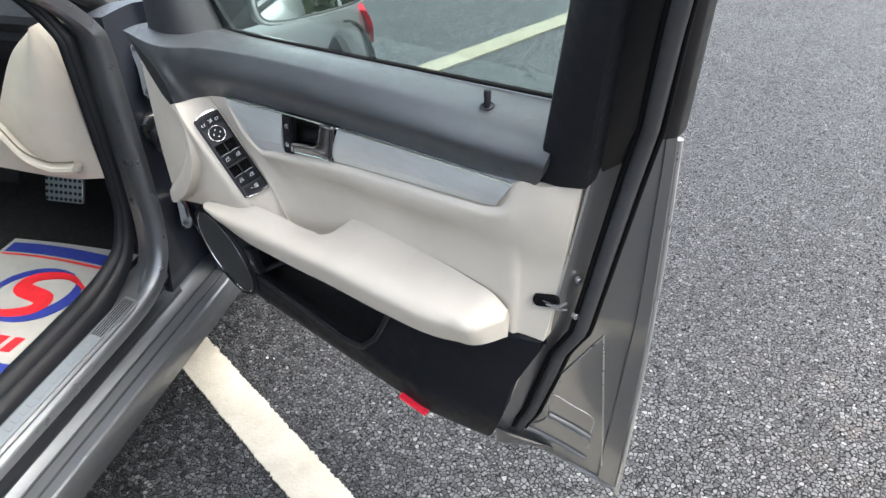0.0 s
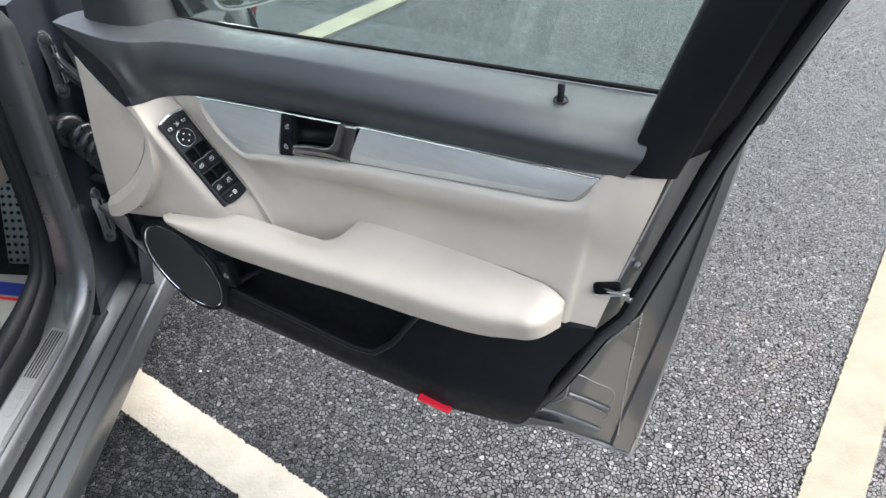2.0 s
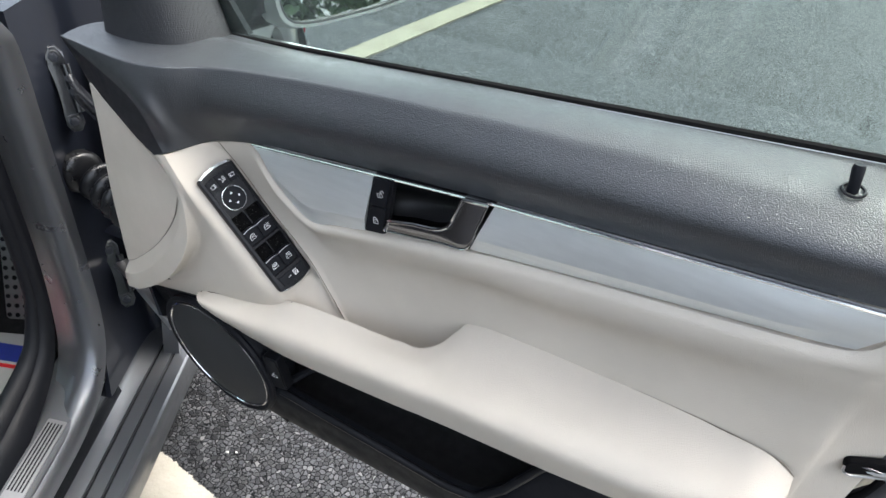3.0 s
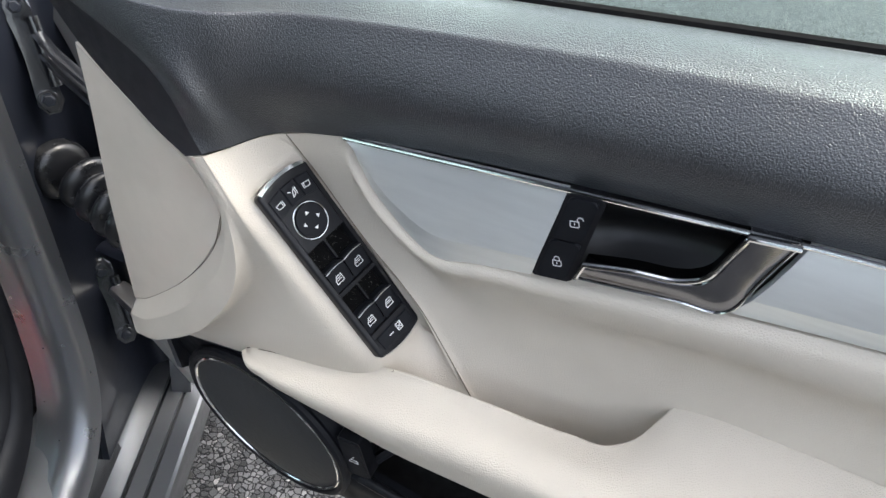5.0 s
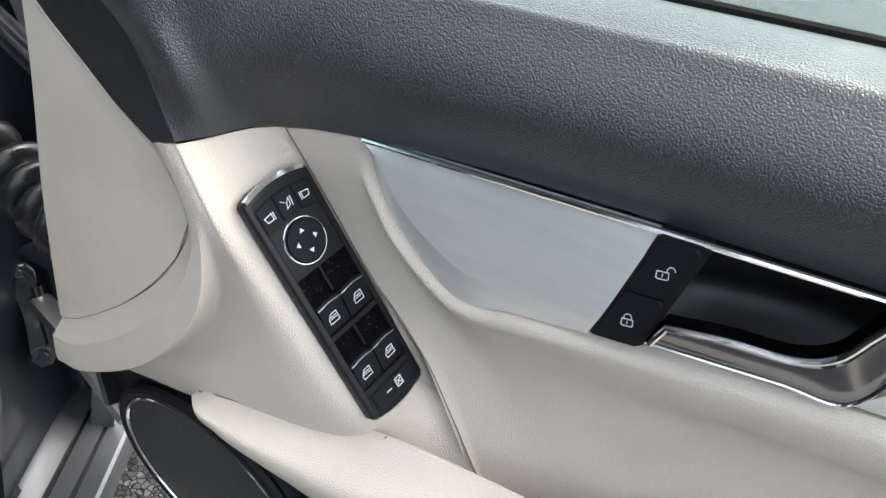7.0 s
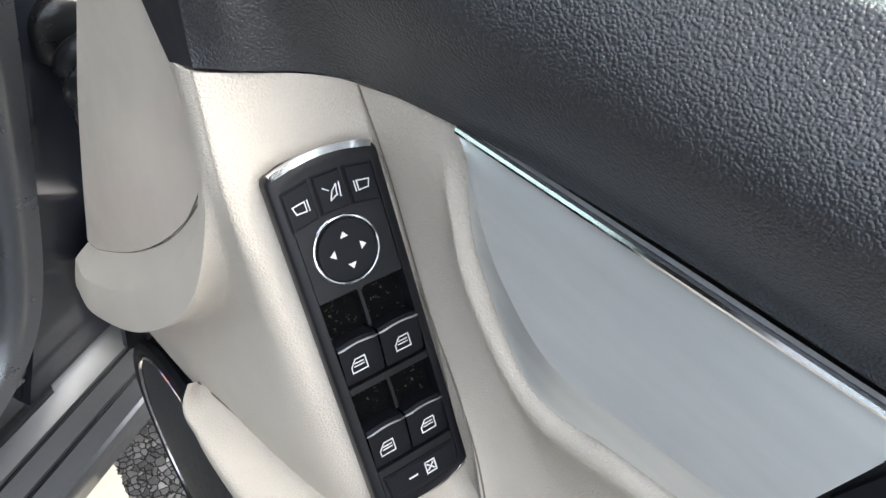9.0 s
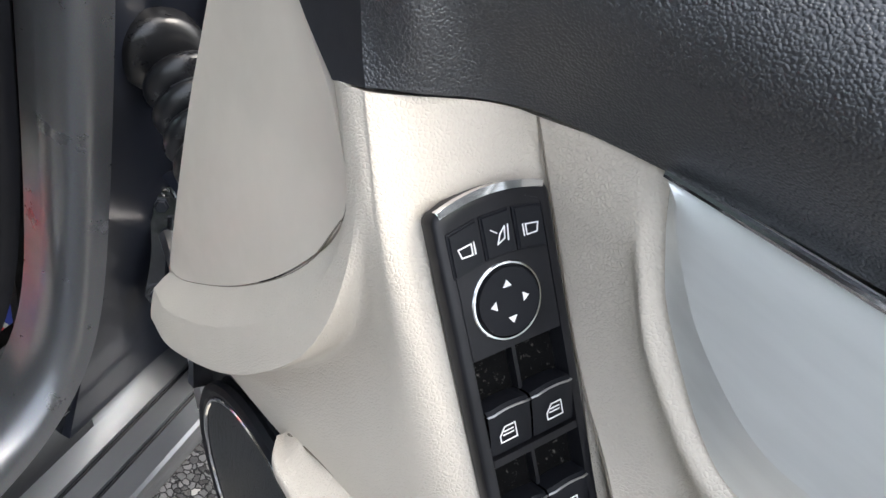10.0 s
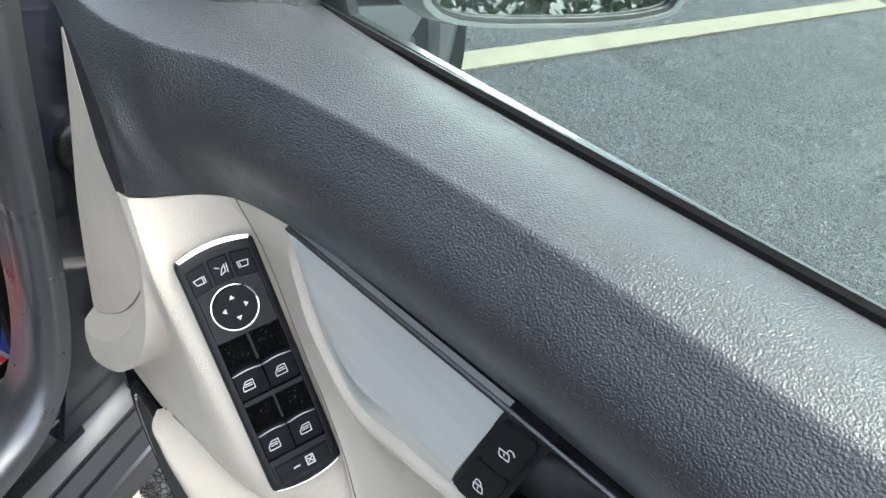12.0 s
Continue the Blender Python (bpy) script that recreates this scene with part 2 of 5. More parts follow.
PRINT_RED = plastic("red_print", (0.62, 0.015, 0.025), 0.5)
PRINT_BLUE = plastic("blue_print", (0.02, 0.035, 0.24), 0.5)
CARPET = plastic("dark_carpet", (0.0035, 0.0035, 0.004), 0.95, 700, 0.001)
GLASS = glass_mat("green_tinted_glass", (0.74, 0.90, 0.85))
MIRROR = material("mirror_silver", (0.86, 0.88, 0.88), 0.01, 1.0)[0]
TYRE = plastic("tyre_rubber", (0.02, 0.02, 0.021), 0.8, 150, 0.0006)

# ---- mesh helpers ----


def part(name, bm, mat, parent=None, label="", smooth=True):
    """Links a bmesh as one mesh object, under a thing or a part."""
    bmesh.ops.recalc_face_normals(bm, faces=bm.faces[:])
    me = bpy.data.meshes.new(name)
    bm.to_mesh(me)
    bm.free()
    for p in me.polygons:
        p.use_smooth = smooth
    me.materials.append(mat)
    if smooth:
        me.set_sharp_from_angle(angle=radians(38))
    ob = new(name, me)
    if parent:
        ob.parent = parent
        ob.matrix_parent_inverse = Matrix.Translation(-parent.location)
    if label:
        ob["label"] = label
    return ob


def thing(name, at, label, category, group="", kind=""):
    ob = new(name)
    ob.location = at
    ob.empty_display_size = 0.05
    return tagged(ob, label, category, group, kind)


def catmull(p0, p1, p2, p3, t):
    return 0.5 * ((2 * p1) + (p2 - p0) * t + (2 * p0 - 5 * p1 + 4 * p2 - p3) * t * t + (3 * p1 - p0 - 3 * p2 + p3) * t ** 3)


def spline(points, n, closed=False):
    """n points a span along a Catmull-Rom curve through the points."""
    p = np.array(points, float)
    if closed:
        p = np.vstack([p[-1], p, p[0], p[1]])
    else:
        p = np.vstack([2 * p[0] - p[1], p, 2 * p[-1] - p[-2]])
    out = [catmull(p[i], p[i + 1], p[i + 2], p[i + 3], k / n) for i in range(len(p) - 3) for k in range(n)]
    if not closed:
        out.append(p[-2])
    return np.array(out)


def knotted(points, knots, n):
    """Like spline, for points at uneven knots."""
    p, k = np.array(points, float), np.array(knots, float)
    d = np.diff(p, axis=0) / np.diff(k)[:, None]
    m = np.vstack([d[:1], (d[:-1] * np.diff(k)[1:, None] + d[1:] * np.diff(k)[:-1, None]) / (k[2:] - k[:-2])[:, None], d[-1:]])
    out = []
    for i in range(len(p) - 1):
        h = k[i + 1] - k[i]
        for t in (j / n for j in range(n)):
            out.append((2 * t ** 3 - 3 * t * t + 1) * p[i] + (t ** 3 - 2 * t * t + t) * h * m[i] + (3 * t * t - 2 * t ** 3) * p[i + 1] + (t ** 3 - t * t) * h * m[i + 1])
    return out + [p[-1]]


def sheet(net, nu=8, nv=6):
    """A smooth surface through a small net of rows of points."""
    rows = [spline(r, nv) for r in net]
    cols = [spline([r[j] for r in rows], nu) for j in range(len(rows[0]))]
    return [[c[i] for c in cols] for i in range(len(cols[0]))]


def grid_bm(rows, closed_v=False, closed_u=False):
    bm = bmesh.new()
    vs = [[bm.verts.new(p) for p in r] for r in rows]
    nu, nv = len(vs), len(vs[0])
    for i in range(nu if closed_u else nu - 1):
        for j in range(nv if closed_v else nv - 1):
            quad = (vs[i][j], vs[(i + 1) % nu][j], vs[(i + 1) % nu][(j + 1) % nv], vs[i][(j + 1) % nv])
            bm.faces.new(quad)
    return bm


def backed(rows, back):
    """Closes a sheet into a body: its rim runs to a copy moved by back."""
    back = np.array(back, float)
    bm = bmesh.new()
    f = [[bm.verts.new(p) for p in r] for r in rows]
    g = [[bm.verts.new(np.array(p) + back) for p in r] for r in rows]
    nu, nv = len(f), len(f[0])
    for i in range(nu - 1):
        for j in range(nv - 1):
            bm.faces.new((f[i][j], f[i + 1][j], f[i + 1][j + 1], f[i][j + 1]))
            bm.faces.new((g[i][j], g[i][j + 1], g[i + 1][j + 1], g[i + 1][j]))
    for i in range(nu - 1):
        for j in (0, nv - 1):
            bm.faces.new((f[i][j], f[i + 1][j], g[i + 1][j], g[i][j]))
    for j in range(nv - 1):
        for i in (0, nu - 1):
            bm.faces.new((f[i][j], f[i][j + 1], g[i][j + 1], g[i][j]))
    bmesh.ops.remove_doubles(bm, verts=bm.verts[:], dist=1e-5)
    return bm


def tube_bm(path, radius, sides=10, flat=1.0, closed=False):
    """A round or flattened bar along a path."""
    path = [Vector(p) for p in path]
    bm = bmesh.new()
    rings, side = [], None
    for i, p in enumerate(path):
        a = path[i - 1] if i or closed else path[0]
        b = path[(i + 1) % len(path)] if i < len(path) - 1 or closed else path[-1]
        d = (b - a).normalized()
        ref = side if side else (Vector((0, 0, 1)) if abs(d.z) < 0.9 else Vector((1, 0, 0))).cross(d)
        side = (ref - d * ref.dot(d)).normalized()
        up = d.cross(side)
        r = radius[i] if isinstance(radius, (list, tuple, np.ndarray)) else radius
        rings.append([bm.verts.new(p + r * (math.cos(t) * side + flat * math.sin(t) * up)) for t in (2 * math.pi * k / sides for k in range(sides))])
    n = len(rings)
    for i in range(n if closed else n - 1):
        q = rings[(i + 1) % n]
        for k in range(sides):
            bm.faces.new((rings[i][k], rings[i][(k + 1) % sides], q[(k + 1) % sides], q[k]))
    if not closed:
        bm.faces.new(rings[0][::-1])
        bm.faces.new(rings[-1])
    return bm


class Frame:
    """A local frame: across, along and out of a small panel."""

    def __init__(self, at, across, along):
        self.at, self.a = Vector(at), Vector(across).normalized()
        b = Vector(along)
        self.b = (b - self.a * b.dot(self.a)).normalized()
        self.n = self.b.cross(self.a)

    def __call__(self, x, y, h=0.0):
        return self.at + self.a * x + self.b * y + self.n * h


def prism_bm(fr, outline, h0, h1, bevel=0.0):
    """An outline in a frame, raised from h0 to h1, with its upper rim bevelled."""
    bm = bmesh.new()
    low = [bm.verts.new(fr(x, y, h0)) for x, y in outline]
    top = [bm.verts.new(fr(x, y, h1)) for x, y in outline]
    face = bm.faces.new(top)
    bm.faces.new(low[::-1])
    for i in range(len(top)):
        j = (i + 1) % len(top)
        bm.faces.new((low[i], low[j], top[j], top[i]))
    if bevel:
        bmesh.ops.bevel(bm, geom=list(face.edges), offset=bevel, segments=3, affect="EDGES", clamp_overlap=True)
    return bm


def rounded(x0, x1, y0, y1, r, n=4):
    out = []
    for cx, cy, a in ((x1 - r, y0 + r, -90), (x1 - r, y1 - r, 0), (x0 + r, y1 - r, 90), (x0 + r, y0 + r, 180)):
        out += [(cx + r * math.cos(radians(a + 90 * k / n)), cy + r * math.sin(radians(a + 90 * k / n))) for k in range(n + 1)]
    return out


def ribbon_bm(fr, lines, width, h):
    """Printed strokes: thin flat bars along polylines in a frame."""
    bm = bmesh.new()
    for line in lines:
        for (x0, y0), (x1, y1) in zip(line, line[1:]):
            d = math.hypot(x1 - x0, y1 - y0) or 1
            ex, ey = (x1 - x0) / d * width / 2, (y1 - y0) / d * width / 2
            c = [(x0 - ex - ey, y0 - ey + ex), (x1 + ex - ey, y1 + ey + ex), (x1 + ex + ey, y1 + ey - ex), (x0 - ex + ey, y0 - ey - ex)]
            low = [bm.verts.new(fr(x, y, h)) for x, y in c]
            top = [bm.verts.new(fr(x, y, h + 0.00025)) for x, y in c]
            bm.faces.new(top)
            for i in range(4):
                bm.faces.new((low[i], low[(i + 1) % 4], top[(i + 1) % 4], top[i]))
    return bm


def merged(*bms):
    out = bmesh.new()
    for b in bms:
        me = bpy.data.meshes.new("tmp")
        b.to_mesh(me)
        b.free()
        out.from_mesh(me)
        bpy.data.meshes.remove(me)
    return out


def table(x, *keys):
    """A value between keys (x, value)."""
    return float(np.interp(x, [k[0] for k in keys], [k[1] for k in keys]))


# the car stands turned against the open door: s runs rearward along it, w out of its flank
CAR_TURN = radians(69)
CU = Vector((math.cos(CAR_TURN), -math.sin(CAR_TURN), 0))
CW = Vector((math.sin(CAR_TURN), math.cos(CAR_TURN), 0))


def C(s, w, z):
    return CU * s + CW * w + Vector((0, 0, z))


# ---- ground ----
bm = bmesh.new()
bmesh.ops.create_grid(bm, x_segments=60, y_segments=60, size=150)
ground = part("ground", bm, ASPHALT)
tagged(ground, "dark grey stone-chip asphalt of a damp car park", "ground", kind="structure")


def bay_line(a, b, width, mat=None, thick=0.004):
    """A painted bay line with ragged edges, from a to b."""
    a, b = Vector((*a, 0)), Vector((*b, 0))
    d = (b - a).normalized()
    side = Vector((-d.y, d.x, 0))
    n = int((b - a).length / 0.003)
    rows = []
    for i in range(n + 1):
        p = a + (b - a) * (i / n)
        k = [noise.noise(p * 290 + Vector((0, 0, q))) * 0.0065 + noise.noise(p * 45 + Vector((0, 0, q))) * 0.003 for q in (0, 7)]
        l, r = p + side * (width / 2 + k[0]), p - side * (width / 2 + k[1])
        rows.append([l, l + Vector((0, 0, thick)), r + Vector((0, 0, thick)), r])
    return tagged(part("bay_line", grid_bm(rows), mat or LINE, smooth=False), "worn cream-white painted parking bay line on asphalt", "road marking", "parking bay lines", "structure")


bay_line((-2.9, 0.667), (1.228, -0.254), 0.112)
bay_line((0.865, -2.0), (2.71, 5.4), 0.130, LINE_WORN, 0.008)
bay_line((-2.23, -2.6), (-0.19, 5.4), 0.132, LINE_WORN, 0.008)

# ---- the open door: x runs from its hinges to its lock, y out through it ----
door = thing("door_assembly", (0.45, 0.06, 0.36), "open grey car door with cream and black trim, beside the sill", "car door")


def belt(x):
    """Where the window glass leaves the door, along the door."""
    return np.array((x, 0.007 + (1.07 - x) * 0.1275, 1.110 - (1.07 - x) * 0.088))


def upper_edge(x):
    """The lower edge of the black upper panel."""
    return np.array((x,
                     table(x, (0.138, -0.005), (0.15, 0.006), (0.165, 0.028), (0.19, 0.040), (0.226, 0.046), (0.389, 0.030), (0.527, 0.015), (0.868, -0.045), (0.9, -0.042)),
                     table(x, (0.138, 0.936), (0.165, 0.9405), (0.19, 0.9425), (0.226, 0.949), (0.389, 0.9645), (0.527, 0.978), (0.868, 1.017), (0.9, 1.018))))


# black upper panel: window ledge, crease, face, lower edge
hinge_end_rows = [
    [(-0.005, 0.12, 1.022), (-0.010, 0.07, 1.035), (-0.012, 0.023, 1.035), (0.100, -0.001, 0.993), (0.136, -0.006, 0.936)],
    [belt(0.06), (0.065, 0.075, 1.040), (0.090, 0.002, 1.036), (0.134, -0.009, 0.988), (0.150, 0.005, 0.939)],
    [belt(0.12), (0.130, 0.085, 1.041), (0.147, 0.004, 1.037), (0.152, 0.005, 0.985), upper_edge(0.166)],
    [belt(0.20), (0.200, 0.080, 1.042), (0.200, 0.027, 1.038), (0.192, 0.018, 0.990), upper_edge(0.195)],
    [belt(0.30), (0.300, 0.070, 1.047), (0.300, 0.034, 1.043), (0.290, 0.019, 0.998), upper_edge(0.285)],
]
lock_end_rows = [
    [belt(0.45), (0.450, 0.055, 1.060), (0.450, 0.022, 1.055), (0.450, 0.006, 1.012), upper_edge(0.45)],
    [belt(0.65), (0.650, 0.035, 1.074), (0.650, 0.002, 1.067), (0.650, -0.020, 1.030), upper_edge(0.65)],
    [belt(0.82), (0.820, 0.018, 1.083), (0.820, -0.016, 1.074), (0.820, -0.047, 1.048), upper_edge(0.82)],
    [belt(0.905), (0.907, 0.004, 1.090), (0.910, -0.024, 1.078), (0.909, -0.052, 1.052), upper_edge(0.893)],
]
net = hinge_end_rows + lock_end_rows
for row in net:
    c1, c2, c3 = (np.array(row[k]) for k in (1, 2, 3))
    tight = table(c2[0], (0.0, 0.14), (0.3, 0.18), (0.6, 0.26), (0.9, 0.32))
    row[2:3] = [c2 + (c1 - c2) * tight, c2 + (c3 - c2) * tight * 0.8]
part("upper_panel", backed(sheet(net, 10, 8), (0, 0.02, -0.004)), BLACK_SKIN, door, "black grained upper door panel")

# dark end face of the upper panel, towards the hinges
net = [[(-0.012, 0.0235, 1.034), (-0.020, 0.036, 1.012)], [(0.040, 0.0130, 1.020), (0.006, 0.031, 0.980)],
       [(0.085, 0.0030, 1.001), (0.048, 0.017, 0.957)], [(0.117, -0.0025, 0.972), (0.088, 0.004, 0.940)], [(0.136, -0.0055, 0.935), (0.119, -0.004, 0.928)]]
part("end_trim", backed(sheet(net, 6, 4), (0.01, 0.02, 0)), END_BLACK, door, "matt black end trim strip")

# cream cover at the hinge end, a tall triangle with a round lower edge
net = [
    [(0.003, 0.031, 0.977), (0.004, 0.031, 0.9765), (0.005, 0.0305, 0.976)],
    [(0.003, 0.029, 0.945), (0.045, 0.018, 0.950), (0.088, 0.004, 0.940)],
    [(0.001, 0.028, 0.915), (0.062, 0.011, 0.915), (0.122, -0.002, 0.915)],
    [(-0.002, 0.026, 0.875), (0.070, 0.009, 0.875), (0.136, 0.000, 0.878)],
    [(-0.006, 0.0245, 0.830), (0.060, 0.009, 0.828), (0.117, 0.001, 0.833)],
    [(-0.010, 0.024, 0.770), (0.034, 0.013, 0.766), (0.072, 0.008, 0.777)],
    [(-0.014, 0.025, 0.724), (0.000, 0.021, 0.721), (0.016, 0.0165, 0.727)],
    [(-0.015, 0.025, 0.708), (-0.0145, 0.025, 0.7075), (-0.014, 0.0245, 0.707)],
]
part("hinge_cover", backed(sheet(net, 6, 6), (0.002, 0.02, 0)), CREAM_SMOOTH, door, "smooth cream plastic end cover")

# front card: the rolled lip round that cover, the flank, and the ramp that carries the switches
ramp_top_rows = [
    [(0.119, -0.003, 0.928), (0.125, -0.006, 0.931), (0.129, -0.007, 0.932), (0.132, -0.007, 0.933), (0.1355, -0.0065, 0.934), (0.139, -0.006, 0.935), (0.160, 0.022, 0.939), (0.169, 0.034, 0.939), (0.176, 0.041, 0.938)],
    [(0.1365, 0.000, 0.878), (0.145, -0.009, 0.880), (0.152, -0.011, 0.883), (0.156, -0.010, 0.886), (0.160, -0.010, 0.890), (0.166, -0.009, 0.895), (0.177, 0.022, 0.9045), (0.186, 0.049, 0.911), (0.196, 0.049, 0.903)],
    [(0.1175, 0.001, 0.8325), (0.131, -0.010, 0.826), (0.147, -0.014, 0.816), (0.152, 0.002, 0.814), (0.172, -0.004, 0.834), (0.196, -0.010, 0.855), (0.207, 0.021, 0.865), (0.217, 0.051, 0.871), (0.233, 0.048, 0.855)],
]
ramp_foot_rows = [
    [(0.0725, 0.008, 0.7765), (0.083, -0.006, 0.763), (0.098, -0.010, 0.743), (0.102, 0.010, 0.741), (0.160, -0.001, 0.775), (0.232, -0.010, 0.808), (0.243, 0.021, 0.8165), (0.253, 0.052, 0.823), (0.283, 0.041, 0.808)],
    [(0.016, 0.0168, 0.7265), (0.021, 0.003, 0.711), (0.031, -0.001, 0.690), (0.038, 0.020, 0.690), (0.130, 0.003, 0.735), (0.259, -0.009, 0.768), (0.272, 0.021, 0.778), (0.284, 0.050, 0.783), (0.314, 0.035, 0.768)],
    [(-0.014, 0.0265, 0.706), (-0.018, 0.0165, 0.690), (-0.013, 0.012, 0.668), (0.012, 0.026, 0.672), (0.125, 0.008, 0.706), (0.252, 0.004, 0.720), (0.284, 0.012, 0.733), (0.316, 0.024, 0.730), (0.346, 0.026, 0.727)],
]
net = ramp_top_rows + ramp_foot_rows
for row in net:
    flank, ridge, mid = (np.array(row[k]) for k in (4, 5, 6))
    row[5:6] = [ridge + (flank - ridge) * 0.26, ridge + (mid - ridge) * 0.30]
    p0, p1, p2, p3 = (np.array(row[k]) for k in range(4))
    row[1:3] = [p1 + (p0 - p1) * 0.15, p1 + (p2 - p1) * 0.12, p2 + (p1 - p2) * 0.10, p2 + (p3 - p2) * 0.15]
rows = sheet(net, 14, 10)
# well for the switches
SL, SWD = 0.160, 0.0495
SF = Frame((0.2275, 0.0216, 0.8452), (0.013, 0.0470, 0.0100), (0.096, 0.001, -0.1275))
SF.n = -SF.n if SF.n.y > 0 else SF.n
SF.at += SF.n * 0.001
for row in rows:
    for k, p in enumerate(row):
        d = Vector(p) - SF.at
        a, b, h = d.dot(SF.a), d.dot(SF.b), d.dot(SF.n)
        if abs(a) < 0.0228 and abs(b) < 0.081 and abs(h) < 0.03:
            row[k] = np.array(SF(a, b, -0.0095))
        elif abs(h) < 0.03 and h > 0.0:
            away = max(0.0, abs(a) - 0.0248, abs(b) - 0.085) / 0.022
            if away < 1:
                row[k] = np.array(SF(a, b, h * (3 * away ** 2 - 2 * away ** 3)))
part("front_card", backed(rows, (0.004, 0.022, -0.004)), CREAM, door, "cream leatherette ramp round the switches")

# main cream card, from the seam to the lock edge
card_front_rows = [
    [(0.1755, 0.0405, 0.938), (0.1955, 0.0485, 0.903), (0.2325, 0.0475, 0.8555), (0.2825, 0.0405, 0.8085), (0.348, 0.0255, 0.715)],
    [(0.222, 0.0445, 0.947), (0.2235, 0.0410, 0.922), (0.246, 0.046, 0.880), (0.296, 0.042, 0.806), (0.358, 0.028, 0.708)],
    [(0.2345, 0.0440, 0.930), (0.2340, 0.0385, 0.914), (0.257, 0.046, 0.872), (0.305, 0.042, 0.803), (0.366, 0.029, 0.704)],
    [(0.258, 0.0400, 0.9000), (0.2560, 0.0345, 0.888), (0.277, 0.045, 0.858), (0.322, 0.042, 0.799), (0.383, 0.031, 0.698)],
    [(0.299, 0.0345, 0.8730), (0.300, 0.0295, 0.862), (0.313, 0.040, 0.840), (0.352, 0.042, 0.795), (0.410, 0.034, 0.690)],
    [(0.345, 0.0300, 0.8810), (0.346, 0.0240, 0.871), (0.354, 0.033, 0.850), (0.382, 0.041, 0.803), (0.425, 0.036, 0.690)],
    [(0.400, 0.028, 0.8905), (0.400, 0.021, 0.880), (0.402, 0.027, 0.859), (0.412, 0.040, 0.815), (0.440, 0.037, 0.690)],
    [(0.502, 0.014, 0.9095), (0.502, 0.007, 0.899), (0.502, 0.012, 0.878), (0.504, 0.033, 0.835), (0.506, 0.036, 0.695)],
]
card_rear_rows = [
    [(0.614, 0.000, 0.9265), (0.614, -0.007, 0.916), (0.614, -0.004, 0.893), (0.615, 0.018, 0.850), (0.615, 0.020, 0.770)],
    [(0.756, -0.030, 0.953), (0.756, -0.036, 0.943), (0.756, -0.032, 0.920), (0.756, -0.010, 0.872), (0.756, -0.006, 0.770)],
    [(0.842, -0.043, 0.972), (0.845, -0.047, 0.960), (0.845, -0.042, 0.940), (0.845, -0.029, 0.880), (0.843, -0.024, 0.754)],
    [(0.868, -0.044, 1.015), (0.872, -0.046, 0.980), (0.872, -0.040, 0.940), (0.868, -0.022, 0.870), (0.860, -0.018, 0.752)],
    [(0.905, -0.041, 1.018), (0.904, -0.038, 0.980), (0.898, -0.030, 0.935), (0.890, -0.014, 0.862), (0.878, -0.014, 0.750)],
    [(0.941, -0.024, 1.027), (0.934, -0.022, 0.980), (0.926, -0.017, 0.930), (0.914, -0.006, 0.860), (0.897, -0.012, 0.749)],
]
net = card_front_rows + card_rear_rows
part("door_card", backed(sheet(net, 8, 7), (0, 0.022, 0)), CREAM, door, "cream leatherette main door card")

# armrest: a slim pull beam that widens into the pad; its back edge folds down sharply
pull_rows = [  # x, back edge, crown, front, underside
    (0.131, (0.008, 0.7195), (0.004, 0.7185), (0.002, 0.7150), (0.004, 0.7120)),
    (0.138, (0.008, 0.7240), (-0.003, 0.7215), (-0.007, 0.7135), (0.000, 0.7060)),
    (0.160, (0.009, 0.7310), (-0.010, 0.7255), (-0.015, 0.7110), (-0.006, 0.6990)),
    (0.200, (0.009, 0.7390), (-0.015, 0.7320), (-0.023, 0.7120), (-0.012, 0.6930)),
    (0.258, (0.008, 0.7530), (-0.018, 0.7430), (-0.0315, 0.7180), (-0.022, 0.6930)),
    (0.281, (0.003, 0.7615), (-0.019, 0.7480), (-0.0345, 0.7200), (-0.026, 0.6940)),
    (0.360, (0.000, 0.7640), (-0.024, 0.7560), (-0.043, 0.7310), (-0.036, 0.7000)),
    (0.430, (0.000, 0.7605), (-0.028, 0.7620), (-0.0500, 0.7395), (-0.043, 0.705)),
    (0.464, (0.001, 0.7640), (-0.031, 0.7650), (-0.0537, 0.7430), (-0.0465, 0.708)),
]
pad_rows = [
    (0.480, (0.011, 0.7715), (-0.0325, 0.7665), (-0.0555, 0.7450), (-0.048, 0.710)),
    (0.4895, (0.024, 0.7800), (-0.0335, 0.7680), (-0.0568, 0.7465), (-0.0495, 0.7113)),
    (0.499, (0.038, 0.7880), (-0.0345, 0.7695), (-0.0580, 0.7485), (-0.051, 0.713)),
    (0.575, (0.0275, 0.7965), (-0.045, 0.7790), (-0.0675, 0.7545), (-0.059, 0.718)),
    (0.650, (0.0145, 0.8015), (-0.054, 0.7865), (-0.076, 0.7605), (-0.066, 0.722)),
    (0.780, (-0.0135, 0.8105), (-0.067, 0.7955), (-0.081, 0.7700), (-0.066, 0.733)),
    (0.832, (-0.0280, 0.8105), (-0.062, 0.7950), (-0.068, 0.7760), (-0.056, 0.747)),
    (0.849, (-0.0300, 0.7990), (-0.034, 0.7900), (-0.036, 0.7720), (-0.030, 0.748)),
]
beam = pull_rows + pad_rows
net = []
